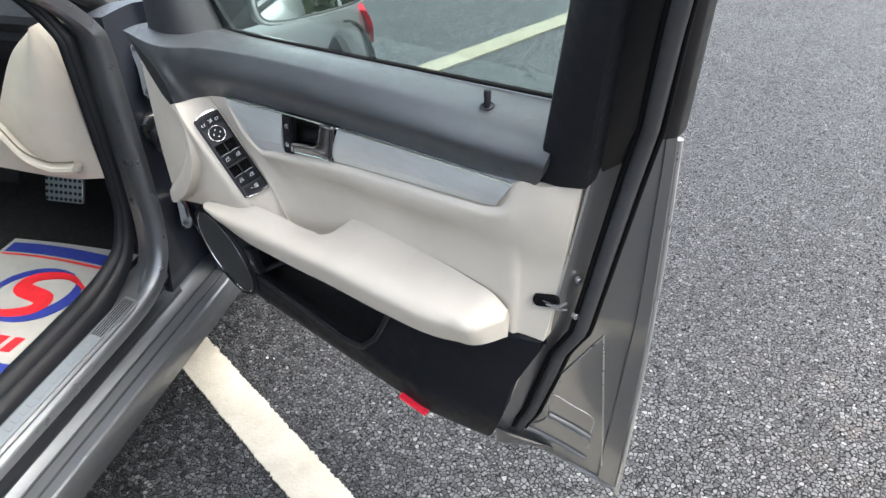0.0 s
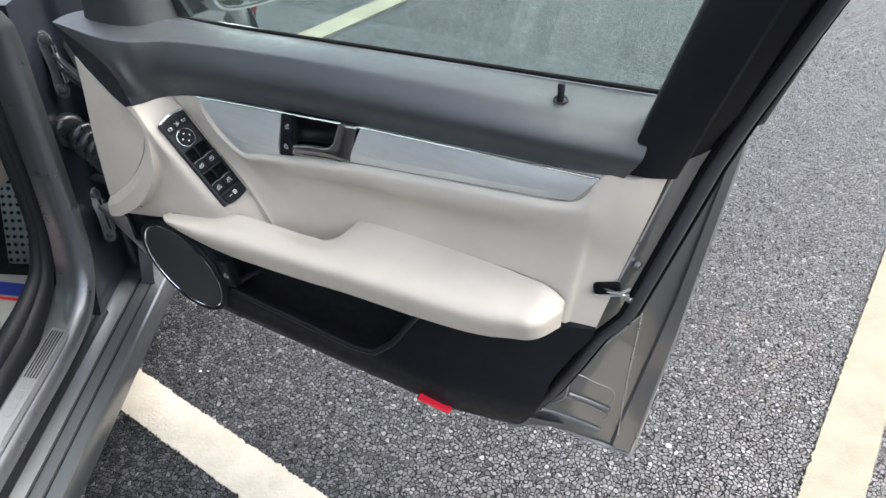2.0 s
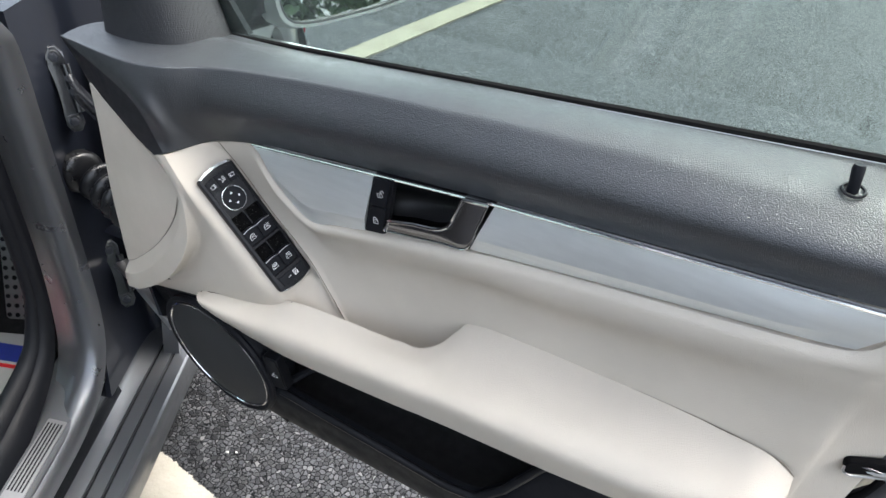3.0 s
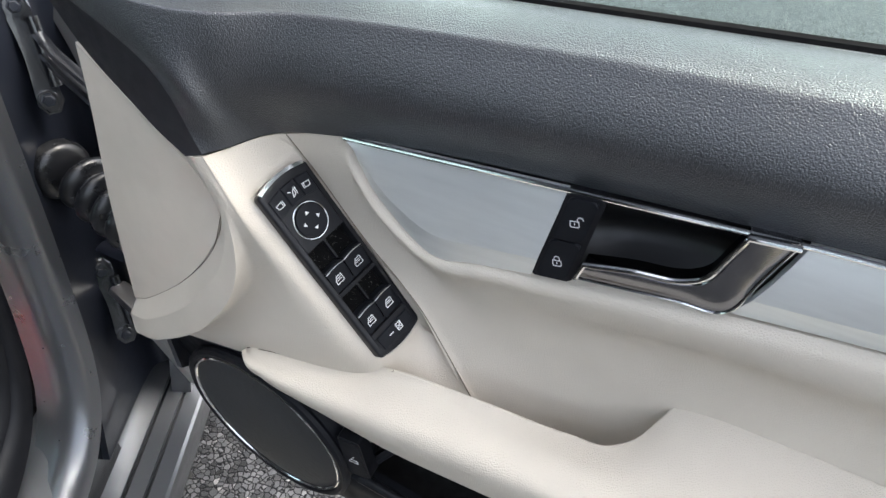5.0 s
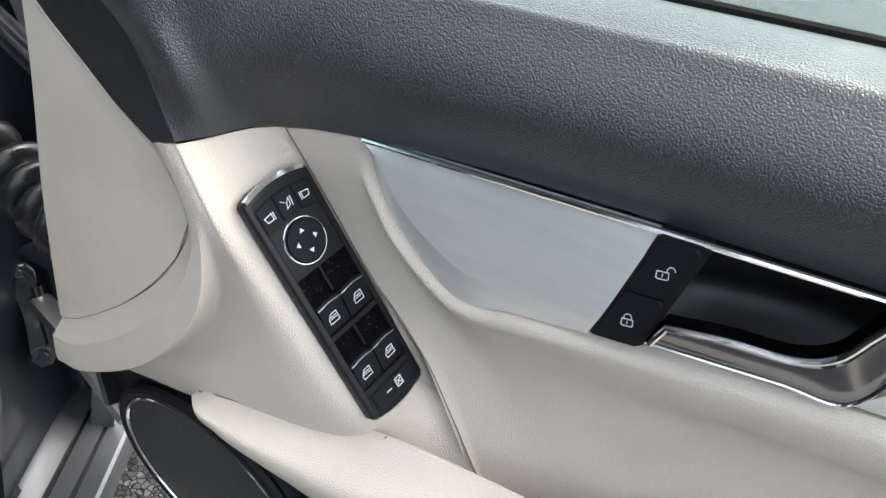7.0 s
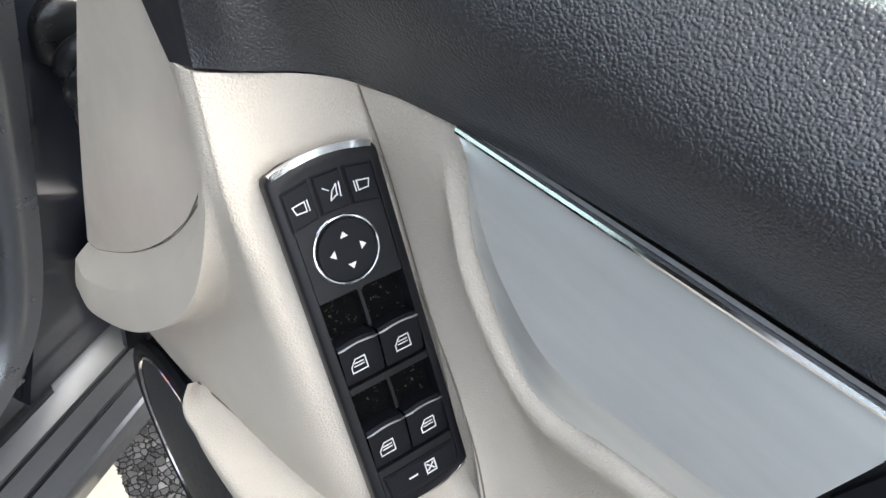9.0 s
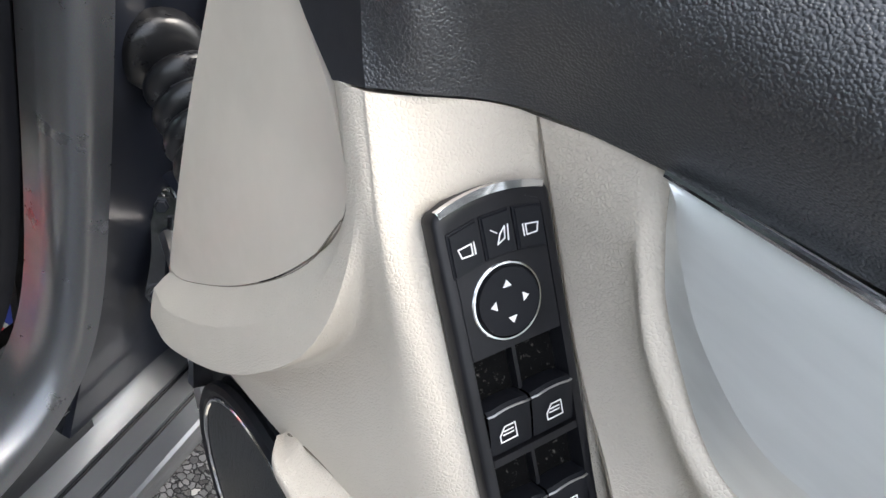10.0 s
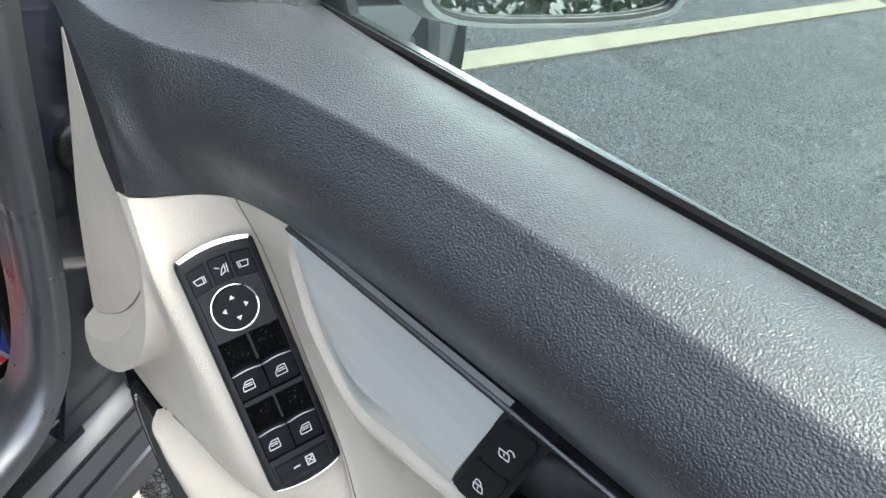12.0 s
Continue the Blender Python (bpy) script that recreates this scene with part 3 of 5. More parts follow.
for x, e, c, fr_, u in beam:
    e, c, fr_, u = (np.array((x, *p)) for p in (e, c, fr_, u))
    drop = table(x, (0.15, 0.004), (0.2, 0.012), (0.279, 0.06), (0.48, 0.07), (0.5, 0.03), (0.849, 0.02))
    net.append([e + (0, 0.006, -drop), e + (0, 0.0022, -0.006), e, e * 0.88 + c * 0.12 + (0, 0, 0.0004), e * 0.45 + c * 0.55 + (0, 0, 0.0008), c, c * 0.45 + fr_ * 0.55 + (0, -0.0045, 0.0045), fr_, u])
rows = [spline(r, 5) for r in net]
cols = [knotted([r[j] for r in rows], [b[0] for b in beam], 7) for j in range(len(rows[0]))]
rows = [[c[i] for c in cols] for i in range(len(cols[0]))]
for r in rows:
    x = r[10][0]
    if 0.33 < x < 0.465:
        for k, f in ((9, 0.7), (10, 1.0), (11, 1.0), (12, 0.8), (13, 0.6), (14, 0.4)):
            r[k] = r[k] + np.array((0, 0, f * 0.0009 * math.sin(x * 235) * math.sin((x - 0.33) / 0.135 * math.pi)))
bm = grid_bm(rows, closed_v=True)
bm.verts.ensure_lookup_table()
bm.faces.new(bm.verts[:len(rows[0])])
bm.faces.new(bm.verts[-len(rows[0]):])
part("armrest", bm, CREAM, door, "padded cream armrest with pull beam")
edge = [np.array((x, e[0] + 0.0006, e[1] + 0.0002)) for x, e, *_ in beam]

# brown bars put in for the shade of the seams between the cream pieces
part("seam_shade_line", tube_bm(spline(edge[11:], 8), 0.0007, 6), SEAM_SHADE, door, "brown bar for the seam's shade behind the armrest pad")
part("seam_shade_line", tube_bm(spline([(0.134, 0.0035, 0.7215), (0.163, 0.0015, 0.7315), (0.195, 0.001, 0.7355), (0.236, 0.000, 0.7412), (0.266, -0.001, 0.7452), (0.276, 0.000, 0.7535), (0.2815, 0.0025, 0.7620)], 6), 0.0007, 6), SEAM_SHADE, door, "brown bar for the seam's shade above the pull beam")
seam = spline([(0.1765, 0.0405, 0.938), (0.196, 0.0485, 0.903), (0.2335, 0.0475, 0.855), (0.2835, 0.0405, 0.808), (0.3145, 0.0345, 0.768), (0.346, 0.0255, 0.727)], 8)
part("seam_shade_line", tube_bm(seam, 0.0005, 6), SEAM_SHADE, door, "brown bar for the seam's shade beside the switch ramp")
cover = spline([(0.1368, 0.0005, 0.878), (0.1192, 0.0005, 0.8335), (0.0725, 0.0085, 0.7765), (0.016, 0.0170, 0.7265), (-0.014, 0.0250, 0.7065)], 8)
part("seam_shade_line", tube_bm(cover, 0.0005, 6), SEAM_SHADE, door, "brown bar for the seam's shade round the end cover")

# cup floor behind the pull beam
net = [[(0.282, 0.050, 0.692), (0.282, 0.004, 0.690)], [(0.37, 0.052, 0.690), (0.37, 0.002, 0.688)], [(0.46, 0.05, 0.692), (0.46, 0.002, 0.690)], [(0.49, 0.045, 0.70), (0.49, 0.004, 0.70)]]
part("pull_cup", backed(sheet(net, 5, 4), (0, 0, -0.006)), CREAM_SMOOTH, door, "cream pull cup floor")

# silver insert in two lengths, either side of the handle


def trim_low(x):
    return np.array((x, table(x, (0.298, 0.035), (0.40, 0.026), (0.502, 0.012), (0.614, -0.001), (0.756, -0.030), (0.845, -0.045)),
                     table(x, (0.298, 0.871), (0.34, 0.879), (0.40, 0.8925), (0.502, 0.912), (0.614, 0.9285), (0.756, 0.955), (0.838, 0.9715), (0.845, 0.974))))


top = lambda x: upper_edge(x) + (0, -0.0060, -0.0012)


def faceted(stations, bulge):
    """A smooth face down to a crease, and the narrow bevelled facet below it."""
    a, c, b = (spline([st[k] for st in stations], 7) for k in range(3))
    face = [[p, p * 0.7 + q * 0.3 + (0, -bulge * 0.8, 0), p * 0.35 + q * 0.65 + (0, -bulge, 0), q] for p, q in zip(a, c)]
    facet = [[q, q * 0.5 + r * 0.5, r] for q, r in zip(c, b)]
    return merged(backed(face, (0, 0.006, 0)), backed(facet, (0, 0.006, 0)))


crease = ((0.2290, 0.9465), (0.2455, 0.9280), (0.2680, 0.9090), (0.3010, 0.8955), (0.338, 0.9005), (0.3802, 0.9080))
lower = ((0.2270, 0.9440), (0.2370, 0.9270), (0.2545, 0.9040), (0.2970, 0.8715), (0.335, 0.8785), (0.3768, 0.8880))
front = []
for xt, (xc, zc), (xl, zl) in zip((0.2272, 0.246, 0.270, 0.305, 0.350, 0.391), crease, lower):
    yc = table(xc, (0.227, 0.0395), (0.2455, 0.0350), (0.301, 0.0262), (0.380, 0.0172))
    front.append((top(xt), np.array((xc, yc, zc)), np.array((xl, yc + 0.0062, zl))))
part("trim_insert", faceted(front, 0.0016), SILVER, door, "satin silver trim insert with a bevelled edge")
rear = []
for xt, xl, zl in ((0.5278, 0.5035, 0.9125), (0.60, 0.575, 0.9225), (0.70, 0.672, 0.9390), (0.79, 0.762, 0.9565), (0.840, 0.813, 0.9665), (0.8675, 0.8385, 0.9725)):
    a, b = top(xt), trim_low(xl)
    b[2] = zl
    k = 1.0 if xt < 0.83 else 0.35
    a[1] += 0.004 if xt > 0.86 else 0.0
    rear.append((a, a * 0.31 + b * 0.69 + (0, -0.0050 * k, 0), b + (0, 0.0020 * k, 0)))
part("trim_insert", faceted(rear, 0.0022), SILVER, door, "satin silver trim insert with a bevelled edge")
net = [[(0.815, -0.031, 0.955), (0.815, -0.031, 1.012)], [(0.850, -0.040, 0.958), (0.862, -0.0415, 1.014)], [(0.885, -0.040, 0.960), (0.885, -0.0395, 1.016)]]
part("card_return", backed(sheet(net, 4, 3), (0, 0.004, 0)), CREAM_SMOOTH, door, "cream return behind the insert's tip")
strip = [upper_edge(x) + (0, -0.0072, -0.0002) for x in np.linspace(0.226, 0.868, 60)]
part("chrome_strip", tube_bm(strip, 0.0017, 8), CHROME, door, "thin chrome strip")

# release handle in its dark bowl, with the two lock buttons
bowl = [[top(0.389) + (0.0, 0.004, 0), (0.385, 0.045, 0.925), trim_low(0.380) + (0, 0.003, 0)], [top(0.43) + (0, 0.004, 0), (0.43, 0.058, 0.925), trim_low(0.43) + (0, 0.003, 0)],
        [top(0.48) + (0, 0.004, 0), (0.475, 0.052, 0.935), trim_low(0.475) + (0, 0.003, 0)], [top(0.528) + (0, 0.004, 0), (0.515, 0.030, 0.945), trim_low(0.503) + (0, 0.003, 0)]]
part("handle_bowl", backed(sheet(bowl, 6, 6), (0, 0.006, 0)), BOWL, door, "black recess behind the handle")


def on_trim(x, z, out=0.0):
    """A place on the plane of the insert round the handle."""
    return Vector((x, table(x, (0.37, 0.027), (0.40, 0.023), (0.53, 0.010)) - out, z))


def trim_prism(outline, o0, o1, bevel):
    bm = bmesh.new()
    low, hi = [bm.verts.new(on_trim(x, z, o0)) for x, z in outline], [bm.verts.new(on_trim(x, z, o1)) for x, z in outline]
    face = bm.faces.new(hi)
    bm.faces.new(low[::-1])
    for i in range(len(hi)):
        j = (i + 1) % len(hi)
        bm.faces.new((low[i], low[j], hi[j], hi[i]))
    if bevel:
        bmesh.ops.bevel(bm, geom=list(face.edges), offset=bevel, segments=3, affect="EDGES", clamp_overlap=True)
    return bm


def softened(quad, r):
    """The outline of a quad with rounded corners."""
    out = []
    for i, p in enumerate(quad):
        p, a, b = np.array(p), np.array(quad[i - 1]), np.array(quad[(i + 1) % len(quad)])
        a, b = p + (a - p) / np.hypot(*(a - p)) * r, p + (b - p) / np.hypot(*(b - p)) * r
        out += [tuple(a * (1 - f) ** 2 + p * 2 * f * (1 - f) + b * f * f) for f in (0.0, 0.25, 0.5, 0.75, 1.0)]
    return out


LOCK = [np.array(p) for p in ((0.3765, 0.889), (0.4050, 0.8947), (0.4165, 0.9675), (0.3910, 0.9645))]
lock_block = part("lock_switch", trim_prism(softened(LOCK, 0.003), -0.006, 0.003, 0.001), BLACK_GLOSS, door, "black lock switch block")
for low, high in ((0.03, 0.485), (0.505, 0.965)):
    quad = []
    for f, g in ((0.10, low), (0.86, low), (0.86, high), (0.10, high)):
        a = LOCK[0] * (1 - f) + LOCK[1] * f
        b = LOCK[3] * (1 - f) + LOCK[2] * f
        quad.append(tuple(a * (1 - g) + b * g))
    part("lock_button", trim_prism(softened(quad, 0.0045), 0.002, 0.0052, 0.0010), BLACK_SOFT, lock_block)
    cx, cz = np.mean(quad, axis=0)
    fr = Frame(on_trim(cx, cz), (0.152, -0.016, 0.03), (-0.03, 0.004, -0.075))
    open_lock = low > 0.3
    body = [(-0.0028, 0.0), (0.0028, 0.0), (0.0030, 0.0036), (0.0022, 0.0044), (-0.0022, 0.0044), (-0.0030, 0.0036), (-0.0028, 0.0)]
    bow = [(0.0038 * open_lock + 0.0019 * math.cos(a), -0.0014 - 0.0020 * math.sin(a)) for a in np.linspace(math.pi, 0, 9)]
    bow = [(bow[0][0], 0.0)] + bow + ([(bow[-1][0], 0.0)] if not open_lock else [])
    part("lock_icon", ribbon_bm(fr, [body, bow, [(0.0, 0.0014), (0.0, 0.0026)]], 0.0005, 0.0053), WHITE_INK, lock_block, smooth=False)

grip_in = spline([(0.4115, 0.9180), (0.441, 0.9258), (0.468, 0.9305), (0.4830, 0.9405), (0.4900, 0.9580), (0.4965, 0.9760)], 6)
grip_out = spline([(0.4060, 0.9000), (0.437, 0.9048), (0.472, 0.9105), (0.5010, 0.9150), (0.5125, 0.9480), (0.5228, 0.9790)], 6)
rows = []
for (xi, zi), (xo, zo) in zip(grip_in, grip_out):
    at = lambda f, out: on_trim(xi + (xo - xi) * f, zi + (zo - zi) * f, out)
    rows.append([at(0.0, -0.004), at(0.0, 0.0075), at(0.10, 0.0100), at(0.30, 0.0092), at(0.62, 0.0068), at(0.92, 0.0042), at(1.0, 0.0022), at(1.0, -0.004)])
bm = grid_bm(rows, closed_v=True)
bm.verts.ensure_lookup_table()
bm.faces.new(bm.verts[:8])
bm.faces.new(bm.verts[-8:])
# the face's dark reflection comes from the dimmed chrome colour
handle = part("door_handle", bm, DIMMED_CHROME, door, "chrome inner door handle")
rim = [grip_out[0] * 0.75 + grip_in[0] * 0.25] + list(grip_in) + [grip_in[-1] * 0.5 + grip_out[-1] * 0.5, grip_out[-1]]
part("handle_rim", tube_bm([on_trim(x, z, 0.0088) for x, z in rim], 0.0019, 8), CHROME, handle, "bright chrome edge")
part("handle_edge", tube_bm([on_trim(x, z, 0.0032) for x, z in grip_out], 0.0009, 6), CHROME, handle, "bright chrome edge")

# switch panel on the ramp
hw, hl = SWD / 2, SL / 2
pits = ((0.343, 0.465, 0.602), (0.622, 0.735, 0.878))


def V(v):
    return -hl + v * SL


switches = part("switch_panel", prism_bm(SF, [(-hw + 0.001, V(0.02)), (hw - 0.001, V(0.02)), (hw - 0.001, V(0.98)), (-hw + 0.001, V(0.98))], -0.0055, -0.0040), PIT_BLACK, door, "black window switch panel with dusty recesses")
face_top, face_in = 0.0040, hw - 0.0050


def bezel_line(d, h):
    """The panel's rounded outline, drawn in by d."""
    out = []
    for sx, sy, a0 in ((1, -1, -90), (1, 1, 0), (-1, 1, 90), (-1, -1, 180)):
        for k in range(6):
            a = radians(a0 + 18 * k)
            out.append((sx * (hw - 0.0042) + 0.0042 * math.cos(a), sy * (hl - 0.0022) + 0.0042 * math.sin(a)))
        if sy == sx:
            out += [(x, sy * (hl + 0.0020 + 0.0030 * (1 - (x / hw) ** 2))) for x in np.linspace(sx * 0.016, -sx * 0.016, 7)]
    return [SF(x * (1 - d / hw), y * (1 - d / hl), h) for x, y in out]


bezel_rows = [bezel_line(d, h) for d, h in ((0.0, -0.0045), (0.0, 0.0022), (0.0004, 0.0034), (0.0014, face_top + 0.0002), (0.0046, face_top + 0.0002), (0.0050, -0.0045))]
part("bezel", grid_bm(bezel_rows, closed_v=True), BLACK_GLOSS, switches, "black rounded bezel")
for v0, v1 in ((-0.012, pits[0][0]), (pits[0][2], pits[1][0]), (pits[1][2], 1.012)):
    part("face_plate", prism_bm(SF, [(-face_in, V(v0)), (face_in, V(v0)), (face_in, V(v1)), (-face_in, V(v1))], -0.0045, face_top), BLACK_GLOSS, switches)
for sgn, label in ((-1, "chrome end cap"), (1, "chrome end cap")):
    cap = [(x, sgn * (hl + (0.0016 if sgn < 0 else 0.0) + 0.0046 * (1 - (x / hw) ** 2))) for x in np.linspace(-hw + 0.002, hw - 0.002, 11)]
    inner = [(x, sgn * (hl - (0.0012 if sgn < 0 else 0.0008) + 0.0045 * (1 - (x / hw) ** 2))) for x in np.linspace(hw - 0.003, -hw + 0.003, 11)]
    part("end_cap", prism_bm(SF, cap + inner, 0.0015, 0.0049, 0.0004), CHROME, switches, label)
# three small mirror buttons
for k in range(3):
    x0 = -hw + 0.0038 + k * 0.0139
    bend = lambda x: -0.004 * (1 - (x / hw) ** 2)
    q = [(x0, V(0.045) + bend(x0)), (x0 + 0.0125, V(0.045) + bend(x0 + 0.0125)), (x0 + 0.0125, V(0.148) + bend(x0 + 0.0125)), (x0, V(0.148) + bend(x0))]
    part("mirror_button", prism_bm(SF, q, 0.003, 0.0056, 0.0008), BLACK_SOFT, switches)
    cx, cy = x0 + 0.00625, V(0.10) + bend(x0 + 0.006)
    fl = -1 if k == 2 else 1
    shape = [[(cx - 0.0032 * fl, cy - 0.0012), (cx + 0.0022 * fl, cy - 0.002), (cx + 0.0022 * fl, cy + 0.002), (cx - 0.0022 * fl, cy + 0.002), (cx - 0.0032 * fl, cy - 0.0012)], [(cx + 0.0034 * fl, cy - 0.0022), (cx + 0.0034 * fl, cy + 0.002)]]
    if k == 1:
        shape = [[(cx - 0.001, cy + 0.003), (cx + 0.0005, cy - 0.0005), (cx + 0.0028, cy - 0.0028), (cx + 0.0022, cy + 0.0015), (cx - 0.001, cy + 0.003)], [(cx - 0.003, cy - 0.0028), (cx - 0.0008, cy - 0.0012)], [(cx + 0.0042, cy - 0.003), (cx + 0.0036, cy + 0.0025)]]
    part("mirror_icon", ribbon_bm(SF, shape, 0.00045, 0.0057), WHITE_INK, switches, smooth=False)
# mirror knob
KC = (-0.0015, V(0.230))
ring = [SF(KC[0] + 0.0143 * math.cos(a), KC[1] + 0.0143 * math.sin(a), 0.0045) for a in np.linspace(0, 2 * math.pi, 48, endpoint=False)]
part("knob_ring", tube_bm(ring, 0.0008, 8, closed=True), CHROME, switches, "chrome ring round the knob")
knob = part("mirror_knob", prism_bm(SF, [(KC[0] + 0.0128 * math.cos(a), KC[1] + 0.0128 * math.sin(a)) for a in np.linspace(0, 2 * math.pi, 40, endpoint=False)], 0.003, 0.0062, 0.0012), BLACK_SOFT, switches)
arrows = bmesh.new()
for a in range(4):
    c, s = math.cos(a * math.pi / 2), math.sin(a * math.pi / 2)
    tri = [(0.0083, 0), (0.0058, 0.0018), (0.0058, -0.0018)]
    pts = [(KC[0] + x * c - y * s, KC[1] + x * s + y * c) for x, y in tri]
    lo, hi = [arrows.verts.new(SF(x, y, 0.0062)) for x, y in pts], [arrows.verts.new(SF(x, y, 0.0065)) for x, y in pts]
    arrows.faces.new(hi)
    for i in range(3):
        arrows.faces.new((lo[i], lo[(i + 1) % 3], hi[(i + 1) % 3], hi[i]))
part("arrow_marks", arrows, WHITE_INK, switches, smooth=False)
# four window rockers
for v0, v1, v2 in pits:
    part("divider", prism_bm(SF, [(-0.0012, V(v0)), (0.0004, V(v0)), (0.0004, V(v1)), (-0.0012, V(v1))], -0.0045, 0.0005), BLACK_GLOSS, switches)
    for x0, x1 in ((-hw + 0.0052, -0.0007), (0.0002, hw - 0.0052)):
        n = 8
        rows = []
        for i in range(n + 1):
            x = x0 + (x1 - x0) * i / n
            e = min(i, n - i) == 0
            bow = 0.0012 * (2 * i / n - 1) ** 2
            rows.append([SF(x, V(v1) + bow, -0.004), SF(x, V(v1) + bow, 0.0052 - 0.001 * e), SF(x, V(v1) + 0.0016 + bow, 0.0068 - 0.001 * e), SF(x, V(v2) - 0.010, 0.0052 - 0.0008 * e), SF(x, V(v2) - 0.0012, 0.0030 - 0.0005 * e), SF(x, V(v2) - 0.0005, -0.004)])
        rocker = part("window_rocker", grid_bm([rows[0][:]] + rows + [rows[-1][:]]), BLACK_SOFT, switches)
        part("rocker_edge", tube_bm([r[2] for r in rows], 0.00045, 6), SATIN_METAL, rocker, "thin bright rocker edge")
        cx, cy = (x0 + x1) / 2 - (0.0026 if x0 < -0.01 else 0.0009), (V(v1) + V(v2)) / 2 + 0.0005
        icon = [[(cx - 0.0036, cy + 0.0028), (cx - 0.0036, cy + 0.0002), (cx - 0.001, cy - 0.003), (cx + 0.0036, cy - 0.003), (cx + 0.0036, cy + 0.0028), (cx - 0.0036, cy + 0.0028)], [(cx - 0.0022, cy + 0.0002), (cx + 0.0024, cy + 0.0002)], [(cx - 0.0016, cy - 0.0012), (cx + 0.0024, cy - 0.0012)]]
        part("window_icon", ribbon_bm(SF, icon, 0.00045, 0.0064), WHITE_INK, rocker, smooth=False)
part("child_lock", prism_bm(SF, [(-hw + 0.006, V(0.905)), (hw - 0.006, V(0.905)), (hw - 0.007, V(0.985)), (-hw + 0.007, V(0.985))], 0.003, 0.0055, 0.0008), BLACK_SOFT, switches)
part("child_icon", ribbon_bm(SF, [[(0.002, V(0.925)), (0.007, V(0.925)), (0.007, V(0.962)), (0.002, V(0.962)), (0.002, V(0.925))], [(0.003, V(0.934)), (0.006, V(0.953))], [(0.006, V(0.934)), (0.003, V(0.953))], [(-0.007, V(0.945)), (-0.003, V(0.945))]], 0.0007, 0.0056), WHITE_INK, switches, smooth=False)

# loudspeaker low at the hinge end
SPK = Frame((0.129, 0.013, 0.588), (0.98, -0.18, 0.0), (0.02, 0.10, -0.99))
if SPK.n.y > 0:
    SPK.n = -SPK.n
R = 0.096
rows = []
for r, h in ((0.0, 0.006), (0.03, 0.0055), (0.06, 0.004), (0.08, 0.002), (R - 0.001, -0.001)):
    rows.append([SPK(max(r, 1e-4) * math.cos(a), max(r, 1e-4) * math.sin(a), h) for a in np.linspace(0, 2 * math.pi, 56, endpoint=False)])
speaker = part("loudspeaker", grid_bm(rows, closed_v=True), GRILLE, door, "round loudspeaker with a fine black grille")
part("speaker_ring", tube_bm([SPK(R * math.cos(a), R * math.sin(a), 0.0) for a in np.linspace(0, 2 * math.pi, 72, endpoint=False)], 0.0019, 8, closed=True), CHROME, speaker, "thin silver ring")
part("speaker_bezel", tube_bm([SPK((R + 0.0065) * math.cos(a), (R + 0.0065) * math.sin(a), -0.003) for a in np.linspace(0, 2 * math.pi, 72, endpoint=False)], 0.0055, 8, closed=True), BLACK_SOFT, speaker, "black rounded bezel")
rows = []
for r, h in ((R - 0.002, -0.004), (R + 0.003, -0.001), (R + 0.009, -0.004), (R + 0.012, -0.014), (R + 0.012, -0.05), (R - 0.02, -0.055)):
    rows.append([SPK(r * math.cos(a), r * math.sin(a), h) for a in np.linspace(0, 2 * math.pi, 72, endpoint=False)])
part("speaker_housing", grid_bm(rows, closed_v=True), BLACK_SOFT, speaker, "matt black speaker housing")

# black filler between speaker, cream flank and pocket, with the boot release
net = [
    [(0.040, 0.018, 0.706), (0.030, 0.040, 0.640), (0.040, 0.055, 0.540), (0.060, 0.060, 0.478)],
    [(0.110, 0.012, 0.712), (0.110, 0.024, 0.640), (0.120, 0.040, 0.540), (0.130, 0.045, 0.486)],
    [(0.190, 0.008, 0.705), (0.200, 0.012, 0.640), (0.200, 0.024, 0.560), (0.200, 0.024, 0.494)],
    [(0.250, 0.000, 0.700), (0.258, 0.004, 0.655), (0.246, 0.014, 0.590), (0.240, 0.010, 0.500)],
]
part("speaker_surround", backed(sheet(net, 8, 8), (0, 0.02, 0)), BLACK_SOFT, door, "matt black surround of the speaker")
BF = Frame((0.243, 0.000, 0.622), (0.98, -0.1, 0.15), (-0.25, 0.1, -0.95))
if BF.n.y > 0:
    BF.n = -BF.n
boot = part("boot_switch", prism_bm(BF, rounded(-0.013, 0.013, -0.030, 0.030, 0.004), -0.01, 0.006, 0.002), BLACK_GLOSS, door, "small black boot release switch")
part("boot_icon", ribbon_bm(BF, [[(-0.005, 0.004), (-0.002, 0.0), (0.005, 0.001), (0.005, 0.005), (-0.005, 0.004)], [(-0.002, 0.0), (0.002, -0.005)]], 0.0008, 0.0061), WHITE_INK, boot, smooth=False)

# lower black panel with its map pocket


def lower_y(x, z):
    y = table(x, (0.06, 0.055), (0.2, 0.012), (0.3, 0.0), (0.55, -0.028), (0.68, -0.042), (0.78, -0.034), (0.86, -0.022), (0.9, -0.016))
    return y + 0.035 * max(0, (0.53 - z) / 0.07) ** 2 - 0.006 * math.exp(-((z - 0.57) / 0.03) ** 2)


def pocket_lip(x):
    return table(x, (0.06, 0.60), (0.236, 0.581), (0.40, 0.573), (0.51, 0.566), (0.55, 0.574), (0.585, 0.610), (0.615, 0.665), (0.64, 0.712), (0.66, 0.728), (0.70, 0.735), (0.835, 0.752), (0.9, 0.750))


